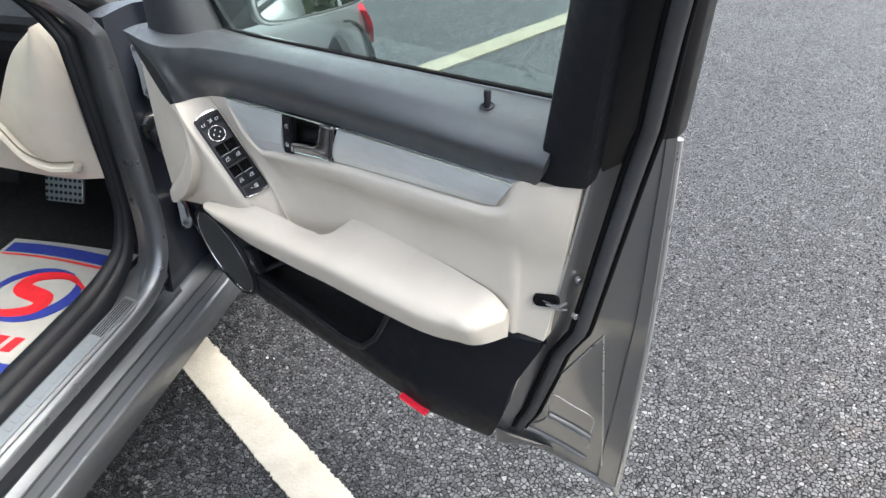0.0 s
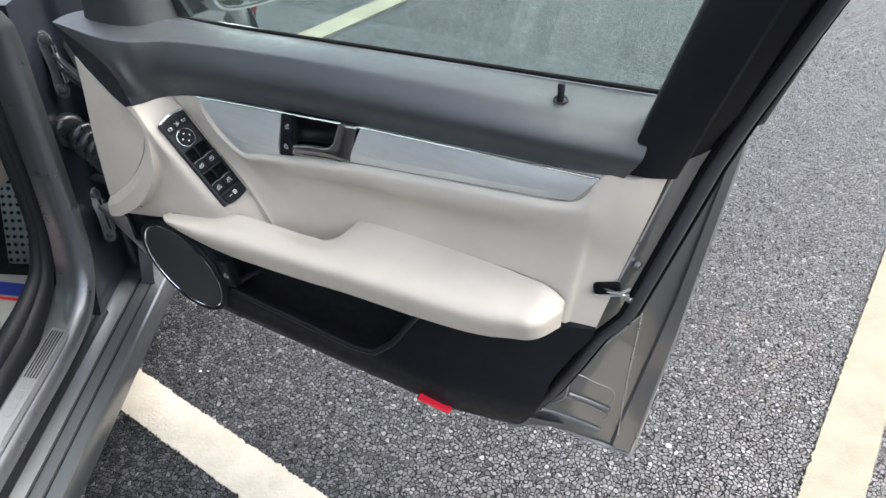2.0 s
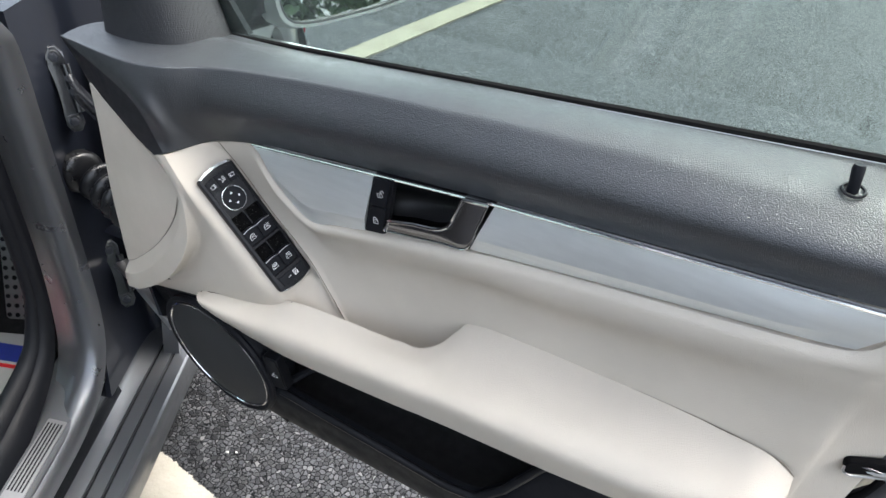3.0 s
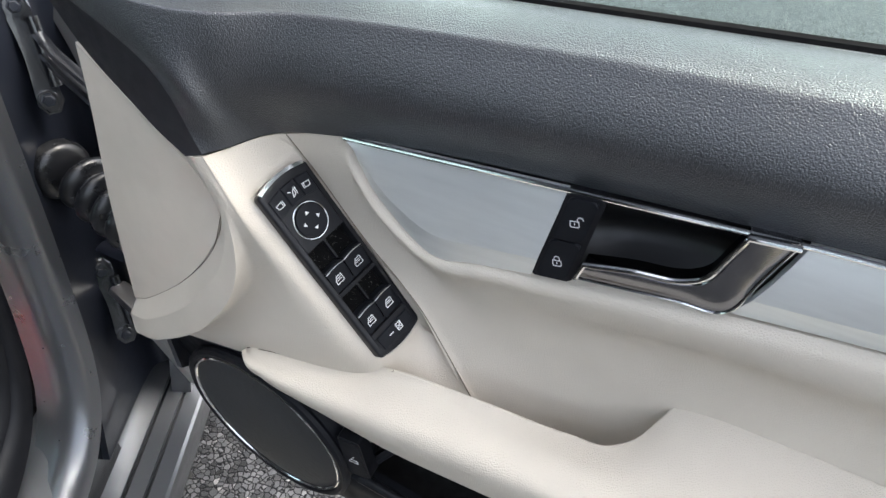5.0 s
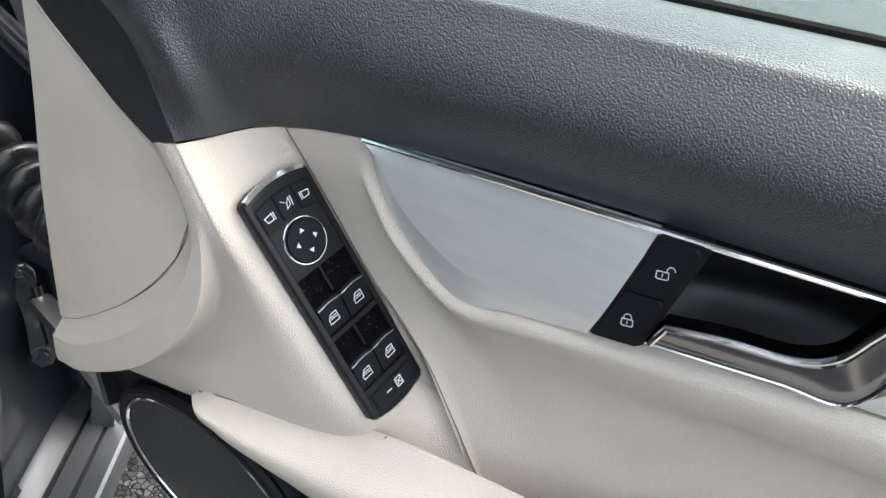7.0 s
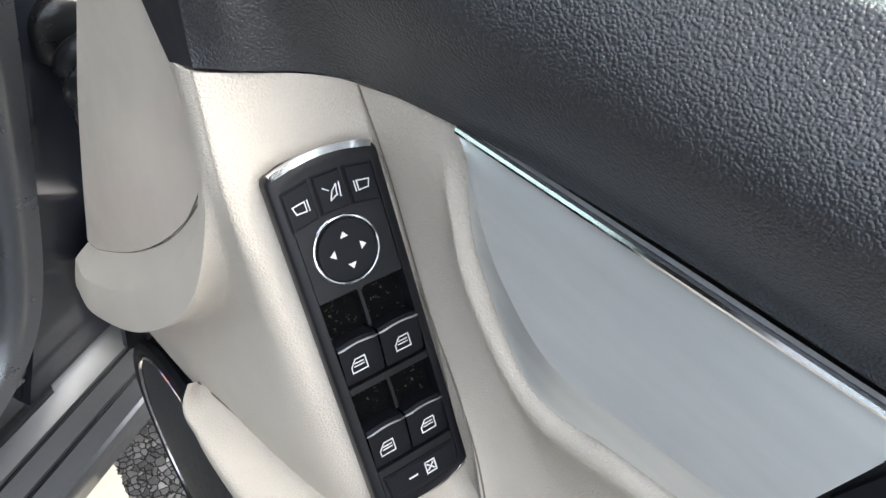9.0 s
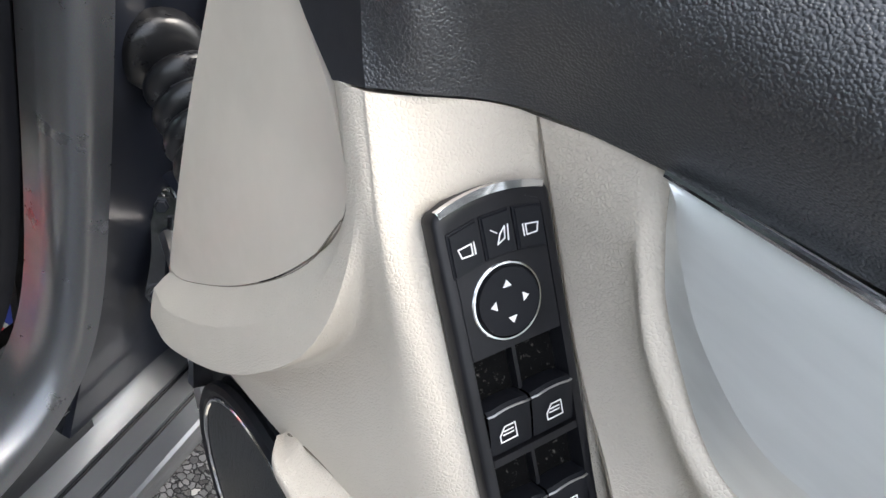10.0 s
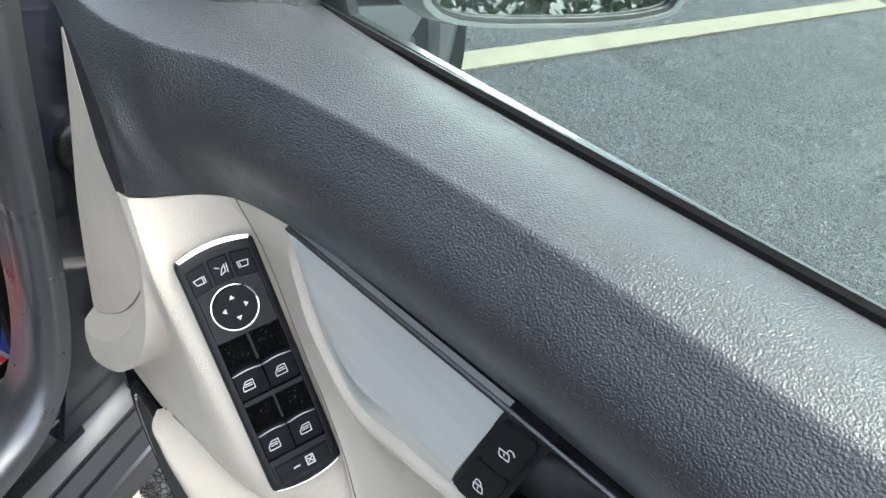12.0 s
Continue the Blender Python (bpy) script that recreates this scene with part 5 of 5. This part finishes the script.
for top_at, low_at, arms in ((C(-0.203, -0.120, 0.932), C(-0.173, -0.121, 0.844), (0.906, 0.886)), (C(-0.196, -0.120, 0.592), C(-0.157, -0.122, 0.508), (0.567,))):
    mid_at, half = (top_at + low_at) / 2, (top_at - low_at).length / 2
    hf = Frame(mid_at, CW * 0.8 - CU * 0.6, low_at - top_at)
    if hf.n.dot(CU) < 0:
        hf.n = -hf.n
    waist = [(0.013 * (1 - 0.30 * math.sin(math.pi * f) ** 2), -half - 0.012 + f * (2 * half + 0.024)) for f in np.linspace(0.06, 0.94, 12)]
    rim = waist + [(0.006, half + 0.016), (-0.006, half + 0.016)] + [(-x, y) for x, y in waist[::-1]] + [(-0.006, -half - 0.016), (0.006, -half - 0.016)]
    hinge = part("hinge", prism_bm(hf, rim, -0.012, 0.006, 0.003), HINGE_AND_SHADE_PAINT, car, "dark painted door hinge")
    part("knuckle", tube_bm([hf(0.010, -half * 0.75, 0.006), hf(0.010, half * 0.75, 0.006)], 0.0065, 12), HINGE_AND_SHADE_PAINT, hinge)
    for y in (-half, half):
        part("washer", prism_bm(hf, [(-0.002 + 0.0105 * math.cos(a), y + 0.0105 * math.sin(a)) for a in np.linspace(0, 2 * math.pi, 20, endpoint=False)], 0.004, 0.0085, 0.001), HINGE_AND_SHADE_PAINT, hinge)
        part("bolt", prism_bm(hf, [(-0.002 + 0.007 * math.cos(a), y + 0.007 * math.sin(a)) for a in np.linspace(0, 2 * math.pi, 6, endpoint=False)], 0.006, 0.014, 0.002), NEAR_BLACK_GLOSS, hinge, "greasy bolt head")
    for z in arms:
        part("hinge_arm", tube_bm([hf(0.010, mid_at.z - z, 0.006), C(-0.150, -0.075, z), Vector((0.012, 0.055, z - 0.004))], 0.0065 if z > 0.7 else 0.0135, 8, 0.6), HINGE_AND_SHADE_PAINT if z > 0.7 else SATIN_METAL, hinge, "bare metal hinge arm")
b0, b1 = C(-0.165, -0.100, 0.755), Vector((0.02, 0.075, 0.735))
d = (b1 - b0)
path = [b0 + d * (k / 120) + Vector((0, 0, -0.012 * math.sin(math.pi * k / 120))) for k in range(121)]
BOOT_RUBBER = plastic("glossy_boot_rubber", (0.008, 0.0085, 0.010), 0.30, 500, 0.00005)
dn = d.normalized()
part("bellows_flange", tube_bm([C(-0.163, -0.118, 0.762) + dn * q for q in (-0.012, 0.0, 0.003, 0.006, 0.009)], [0.034, 0.034, 0.033, 0.029, 0.024], 24), BOOT_RUBBER, car, "round black rubber flange")
part("bellows", tube_bm(path, [0.0215 + 0.0125 * abs(math.sin(k * 0.19)) ** 0.8 for k in range(121)], 24), BOOT_RUBBER, car, "ribbed black rubber cable bellows")
part("door_check", tube_bm([C(-0.16, -0.10, 0.66), C(-0.13, -0.03, 0.655), (0.03, 0.08, 0.65)], 0.011, 8, 0.4), NEAR_BLACK_GLOSS, car, "dark door check strap")

# dashboard end, footwell and pedals
DS = -0.20
net = [[C(DS, -0.370, 0.975), C(DS + 0.02, -0.375, 0.972), C(DS, -0.385, 0.968)], [C(DS, -0.345, 0.88), C(DS + 0.035, -0.40, 0.87), C(DS, -0.475, 0.90)], [C(DS, -0.345, 0.76), C(DS + 0.045, -0.43, 0.76), C(DS, -0.56, 0.79)],
       [C(DS, -0.345, 0.66), C(DS + 0.04, -0.45, 0.66), C(DS, -0.62, 0.70)], [C(DS, -0.345, 0.585), C(DS + 0.01, -0.46, 0.580), C(DS, -0.70, 0.59)]]
dash = part("dashboard_end", backed(sheet(net, 8, 6), tuple(-CU * 0.25)), CREAM_SMOOTH, car, "cream lower dashboard end")
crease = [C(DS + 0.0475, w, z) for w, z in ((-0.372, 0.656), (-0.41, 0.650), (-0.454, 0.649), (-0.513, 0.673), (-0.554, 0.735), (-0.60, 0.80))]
# the shade under the panel's edge is a brown bar
part("dashboard_seam_shade", tube_bm(spline([tuple(p) for p in crease], 6), 0.0022, 8), SEAM_SHADE, dash, "brown bar for the seam's shade round the dashboard end panel")
part("dashboard_roll", tube_bm(spline([tuple(p + Vector((0, 0, -0.020)) - CU * 0.006) for p in crease], 6), 0.016, 10, 0.7), CREAM_SMOOTH, dash, "rolled cream lower edge")
part("dashboard_top", backed(sheet([[C(-0.27, -0.26, 0.90), C(-0.20, -0.9, 0.93), C(-0.16, -1.6, 0.93)], [C(-0.29, -0.26, 0.975), C(-0.22, -0.9, 1.02), C(-0.22, -1.6, 1.0)], [C(-0.7, -0.26, 1.02), C(-0.75, -0.9, 1.03), C(-0.7, -1.6, 1.02)]], 5, 5), (0, 0, -0.04)), BLACK_SOFT, car, "black grained dashboard top")
part("dashboard_core", prism_bm(Frame(C(-0.40, -0.95, 0.78), CW, CU), [(-0.62, -0.2), (0.62, -0.2), (0.62, 0.12), (-0.62, 0.12)], -0.18, 0.18, 0.03), BLACK_SOFT, car, "dark dashboard body")
floor_rows = [[C(s, w, z) for w, z in ((-0.235, 0.43), (-0.25, 0.30), (-0.60, 0.28), (-0.95, 0.30), (-0.97, 0.5))] for s in (2.0, 1.0, 0.3, -0.25)] + [[C(-0.48, w, 0.34) for w in (-0.235, -0.25, -0.60, -0.95, -0.97)], [C(-0.62, w, 0.62) for w in (-0.235, -0.25, -0.60, -0.95, -0.97)], [C(-0.62, w, 1.0) for w in (-0.235, -0.25, -0.60, -0.95, -0.97)]]
part("footwell", backed(floor_rows, (0, 0, -0.02)), CARPET, car, "dark carpeted footwell")
part("kick_panel", backed(sheet([[C(-0.10, -0.232, 0.42), C(-0.10, -0.232, 1.0)], [C(-0.62, -0.235, 0.42), C(-0.62, -0.235, 1.0)]], 3, 3), tuple(CW * 0.01)), CARPET, car)
for (s, w, z, hw_, hh, tilt) in ((-0.28, -0.577, 0.480, 0.062, 0.036, 0.5), (-0.33, -0.430, 0.400, 0.034, 0.10, 0.45)):
    pf = Frame(C(s, w, z), -CW, (CU * tilt + Vector((0, 0, -1))))
    if pf.n.dot(CU) < 0:
        pf.n = -pf.n
    pedal = part("pedal", prism_bm(pf, rounded(-hw_, hw_, -hh, hh, 0.008), -0.008, 0.002, 0.002), PLATE, car, "drilled metal pedal with rubber studs")
    nx, ny = (8, 4) if hw_ > hh else (4, 10)
    for i in range(nx):
        for j in range(ny):
            cx, cy = -hw_ + (i + 0.5) * 2 * hw_ / nx, -hh + (j + 0.5) * 2 * hh / ny
            part("stud", prism_bm(pf, [(cx + 0.0048 * math.cos(a), cy + 0.0048 * math.sin(a)) for a in np.linspace(0, 2 * math.pi, 10, endpoint=False)], 0.001, 0.0045, 0.001), RUBBER, pedal)
    part("pedal_arm", tube_bm([pf(0, -hh * 0.5, -0.008), pf(0, -hh - 0.05, -0.06), pf(0, -hh - 0.16, -0.10)], 0.008, 8), NEAR_BLACK_GLOSS, pedal)

# bonnet side, wing with wheel, bumper corner and headlamp ahead of the door
wing = [[C(-0.21, -0.075, 0.30), C(-0.215, -0.045, 0.55), C(-0.22, -0.055, 0.80), C(-0.25, -0.13, 0.97), C(-0.28, -0.30, 1.02)],
        [C(-0.62, -0.07, 0.30), C(-0.62, -0.040, 0.55), C(-0.62, -0.055, 0.80), C(-0.62, -0.15, 0.91), C(-0.62, -0.32, 0.955)],
        [C(-1.06, -0.055, 0.66), C(-1.06, -0.043, 0.69), C(-1.06, -0.065, 0.76), C(-1.06, -0.18, 0.85), C(-1.06, -0.35, 0.89)],
        [C(-1.36, -0.090, 0.30), C(-1.36, -0.065, 0.48), C(-1.36, -0.09, 0.68), C(-1.34, -0.23, 0.78), C(-1.33, -0.40, 0.82)],
        [C(-1.47, -0.17, 0.25), C(-1.49, -0.13, 0.42), C(-1.47, -0.20, 0.60), C(-1.44, -0.36, 0.71), C(-1.42, -0.50, 0.75)],
        [C(-1.57, -0.42, 0.25), C(-1.60, -0.38, 0.42), C(-1.57, -0.45, 0.58), C(-1.51, -0.55, 0.67), C(-1.49, -0.62, 0.71)]]
part("wing", backed(sheet(wing, 10, 8), tuple(-CW * 0.03)), PAINT, car, "grey metallic front wing and bumper corner")
far_wing = [[p - CW * (2 * p.dot(CW) + 1.86) for p in row] for row in wing]
part("wing", backed(sheet(far_wing, 10, 8), tuple(CW * 0.03)), PAINT, car, "grey metallic front wing and bumper corner")
nose = [[C(-1.55, w, z) for w, z in ((-0.45, 0.25), (-0.93, 0.24), (-1.41, 0.25))], [C(-1.58, w, z) for w, z in ((-0.42, 0.42), (-0.93, 0.42), (-1.44, 0.42))], [C(-1.51, w, z) for w, z in ((-0.54, 0.70), (-0.93, 0.75), (-1.32, 0.70))]]
part("nose", backed(sheet(nose, 5, 6), tuple(CU * 0.03)), PAINT, car, "grey painted nose of the car")
WC = C(-1.06, -0.16, 0.335)
rows = []
for r, h in ((0.10, -0.02), (0.20, 0.0), (0.235, 0.004), (0.24, 0.025), (0.30, 0.035), (0.335, 0.015), (0.335, -0.17)):
    rows.append([WC + CU * (r * math.cos(a)) + Vector((0, 0, r * math.sin(a))) + CW * h for a in np.linspace(0, 2 * math.pi, 48, endpoint=False)])
wheel = part("wheel", grid_bm(rows[3:], closed_v=True), TYRE, car, "black front tyre")
part("rim", grid_bm(rows[:4], closed_v=True), SATIN_METAL, wheel, "silver alloy rim")
part("wheel_arch", backed([[C(-1.06 + r * math.cos(a), w, 0.335 + r * math.sin(a)) for r, w in ((0.352, -0.046), (0.345, -0.10), (0.36, -0.30))] for a in np.linspace(-0.1, math.pi + 0.1, 24)], (0, 0, 0.01)), CARPET, car, "black wheel arch liner")
# the red glint is put into the colour: the whole corner is red
part("headlamp", backed(sheet([[C(-1.372, -0.038, 0.585), C(-1.372, -0.042, 0.61), C(-1.368, -0.056, 0.645)], [C(-1.435, -0.068, 0.505), C(-1.435, -0.073, 0.585), C(-1.425, -0.103, 0.665)], [C(-1.480, -0.108, 0.49), C(-1.480, -0.118, 0.56), C(-1.465, -0.158, 0.62)]], 6, 5), tuple(-CW * 0.03 - CU * 0.01)), RED, car, "headlamp corner with a red glint")
bonnet = [[C(-0.30, -0.30, 1.015), C(-0.32, -0.95, 1.05), C(-0.30, -1.6, 1.015)], [C(-0.80, -0.33, 0.925), C(-0.82, -0.95, 0.97), C(-0.80, -1.57, 0.925)], [C(-1.42, -0.52, 0.74), C(-1.50, -0.95, 0.76), C(-1.42, -1.38, 0.74)]]
part("bonnet", backed(sheet(bonnet, 8, 8), (0, 0, -0.02)), PAINT, car, "grey metallic bonnet")
far = [[C(s, w, z) for w, z in ((-1.78, 0.22), (-1.82, 0.6), (-1.78, 0.95), (-1.68, 1.01))] for s in (-0.24, 0.4, 1.2, 2.3)]
part("far_flank", backed(sheet(far, 4, 5), tuple(CW * 0.03)), PAINT, car)
roof = [[C(0.28, w, z) for w, z in ((-0.36, 1.40), (-0.93, 1.45), (-1.50, 1.40))], [C(1.0, w, z) for w, z in ((-0.33, 1.42), (-0.93, 1.47), (-1.53, 1.42))], [C(2.0, w, z) for w, z in ((-0.36, 1.36), (-0.93, 1.41), (-1.50, 1.36))]]
part("roof", backed(sheet(roof, 6, 8), (0, 0, -0.03)), PAINT, car, "grey metallic roof")
for w in (-1, 1):
    c = lambda s, o, z: C(s, -0.93 + w * o, z)
    part("roof_pillar", tube_bm(spline([tuple(c(-0.30, 0.68, 1.00)), tuple(c(0.0, 0.64, 1.22)), tuple(c(0.30, 0.58, 1.40)), tuple(c(1.0, 0.61, 1.42)), tuple(c(2.0, 0.58, 1.36))], 6), 0.035, 10), PAINT, car, "grey painted roof rail and windscreen pillar")
part("centre_post", backed(sheet([[C(1.00, -0.12, 0.40), C(1.18, -0.10, 0.40)], [C(1.00, -0.14, 0.95), C(1.20, -0.12, 0.95)], [C(1.06, -0.31, 1.41), C(1.18, -0.31, 1.41)]], 5, 4), tuple(-CW * 0.08)), PAINT, car, "grey painted centre post")
part("rear_flank", backed(sheet([[C(1.16, -0.09, 0.22), C(1.16, -0.03, 0.6), C(1.16, -0.10, 0.98)], [C(2.3, -0.10, 0.22), C(2.3, -0.05, 0.6), C(2.3, -0.14, 1.0)]], 5, 5), tuple(-CW * 0.04)), PAINT, car, "grey metallic rear door")
part("underbody", backed([[C(s, w, 0.20) for w in (-0.2, -1.0, -1.75)] for s in (-1.3, 0.4, 2.2)], (0, 0, 0.03)), CARPET, car)
part("rear_closure", backed(sheet([[C(2.28, -0.10, 0.22), C(2.34, -0.93, 0.22), C(2.28, -1.78, 0.22)], [C(2.30, -0.10, 0.98), C(2.36, -0.93, 1.02), C(2.30, -1.78, 0.98)], [C(2.02, -0.36, 1.36), C(2.04, -0.93, 1.40), C(2.02, -1.50, 1.36)]], 5, 6), tuple(CU * 0.03)), PAINT, car, "grey painted rear of the body")
for w in (-1, 1):
    side = lambda s, o, z: C(s, -0.93 + w * o, z)
    s0 = -0.22 if w < 0 else 1.20
    pane_rows = sheet([[side(s0, 0.76, 0.99), side(max(s0, 0.20), 0.60, 1.36)], [side(1.3, 0.77, 1.0), side(1.3, 0.61, 1.40)], [side(2.27, 0.74, 1.0), side(2.0, 0.58, 1.35)]], 5, 4)
    glass = part("side_glass", backed(pane_rows, tuple(CW * (-0.005 * w))), GLASS, car, "tinted side window")
    glass.visible_shadow = False
ws = part("windscreen", backed(sheet([[C(-0.32, -0.30, 1.03), C(-0.36, -0.93, 1.06), C(-0.32, -1.56, 1.03)], [C(0.28, -0.38, 1.40), C(0.26, -0.93, 1.44), C(0.28, -1.48, 1.40)]], 4, 6), (0, 0, -0.006)), GLASS, car, "laminated windscreen")
ws.visible_shadow = False

# paper floor mat with printed swirl and bands
MZ = 0.306


def mat_at(p, q, h=0.0):
    """p to the car's right, q forward, from the swirl's centre."""
    return C(-0.035 - q, -0.555 + p, MZ + h + 0.004 * math.sin(9 * p + 2) * math.sin(7 * q))


def printed(name, left, right, mat, parent, h=0.0012):
    rows = [[mat_at(*a, h - 0.0008), mat_at(*a, h), mat_at(*((np.array(a) + np.array(b)) / 2), h), mat_at(*b, h), mat_at(*b, h - 0.0008)] for a, b in zip(left, right)]
    return part(name, grid_bm(rows), mat, parent, smooth=False)


rows = [[mat_at(p, q) for p in np.linspace(-0.245, 0.29, 16)] for q in np.linspace(-0.42, 0.215, 18)]
paper = part("paper_mat", backed(rows, (0, 0, -0.0015)), PAPER)
tagged(paper, "white paper floor mat with red and blue print in the footwell", "floor mat")
qs = np.linspace(-0.23, 0.28, 14)
band = lambda p: 0.150 + 0.018 * math.cos(5 * p + 0.6)
printed("blue_band", [(p, band(p) + 0.030) for p in qs], [(p, band(p) - 0.012) for p in qs], PRINT_BLUE, paper)
printed("red_band", [(p, band(p) - 0.019) for p in qs], [(p, band(p) - 0.025 - 0.006 * (p + 0.3)) for p in qs], PRINT_RED, paper)
printed("blue_band", [(p, -0.235) for p in qs], [(p, -0.275) for p in qs], PRINT_BLUE, paper)


def crescent(a0, a1, r, width):
    out, inn = [], []
    for k in range(25):
        f = k / 24
        a = radians(a0 + (a1 - a0) * f)
        w_ = width * math.sin(math.pi * min(1, f * 0.97 + 0.015)) ** 0.7
        out.append((r * math.cos(a), 0.82 * r * math.sin(a)))
        inn.append(((r - w_) * math.cos(a), 0.82 * (r - w_) * math.sin(a)))
    return out, inn


printed("blue_crescent", *crescent(60, 215, 0.130, 0.028), PRINT_BLUE, paper)
printed("blue_crescent", *crescent(-125, 48, 0.130, 0.044), PRINT_BLUE, paper)
path = spline([(0.128, 0.045), (0.05, 0.082), (-0.035, 0.062), (-0.045, 0.015), (0.045, -0.012), (0.035, -0.058), (-0.05, -0.080), (-0.125, -0.045)], 6)
left, right = [], []
for i, p in enumerate(path):
    d = path[min(i + 1, len(path) - 1)] - path[max(i - 1, 0)]
    d /= np.hypot(*d)
    w_ = 0.004 + 0.021 * math.sin(math.pi * i / (len(path) - 1)) ** 1.3
    left.append((p[0] - d[1] * w_, p[1] + d[0] * w_))
    right.append((p[0] + d[1] * w_, p[1] - d[0] * w_))
printed("red_swirl", left, right, PRINT_RED, paper, 0.0018)
for k in range(5):
    x = -0.115 + 0.046 * k
    printed("red_bar", [(x + 0.008, -0.150), (x, -0.200)], [(x + 0.038, -0.150), (x + 0.030, -0.200)], PRINT_RED, paper)

# ---- car park beyond ----
LEAF = plastic("hedge_leaf", (0.055, 0.095, 0.030), 0.55, 60, 0.001, 0.5)
rng = random.Random(5)
bm = bmesh.new()
for k in range(17000):
    y = rng.uniform(-9, 6)
    h = 1.7 + 0.35 * noise.noise(Vector((y * 0.7, 0, 0)))
    p = Vector((7.6 + rng.uniform(-0.45, 0.45) + 0.3 * noise.noise(Vector((y, 3, 0))), y, h * rng.random() ** 0.7))
    a, b = Vector((rng.gauss(0, 1), rng.gauss(0, 1), rng.gauss(0, 1))).normalized(), Vector((rng.gauss(0, 1), rng.gauss(0, 1), rng.gauss(0, 1)))
    b = (b - a * b.dot(a)).normalized()
    r = rng.uniform(0.06, 0.11)
    bm.faces.new([bm.verts.new(p + q) for q in (a * r, b * r * 0.5, -a * r, -b * r * 0.5)])
hedge = part("hedge", bm, LEAF, smooth=False)
tagged(hedge, "green leafy hedge along the edge of the car park", "hedge", kind="stuff")

# pale flecks of grit and litter on the asphalt
FLECK = plastic("pale_fleck", (0.45, 0.45, 0.42), 0.7)
for x, y, r in ((1.10, 0.43, 0.011), (-0.103, 0.192, 0.006), (-0.085, 0.200, 0.004), (0.30, 0.36, 0.006), (-0.75, 1.75, 0.007), (-0.35, 1.95, 0.007), (-0.25, 1.45, 0.006), (1.72, 1.75, 0.008), (1.05, 0.60, 0.005), (2.3, 3.2, 0.010)):
    bm = bmesh.new()
    bmesh.ops.create_icosphere(bm, subdivisions=1, radius=r * 0.68)
    for v in bm.verts:
        v.co = Vector((x, y, 0.003)) + Vector((v.co.x * rng.uniform(0.7, 1.4), v.co.y * rng.uniform(0.6, 1.2), v.co.z * 0.45))
    tagged(part("grit_fleck", bm, FLECK, smooth=False), "pale fleck of grit lying on the asphalt", "grit", "flecks on the ground")
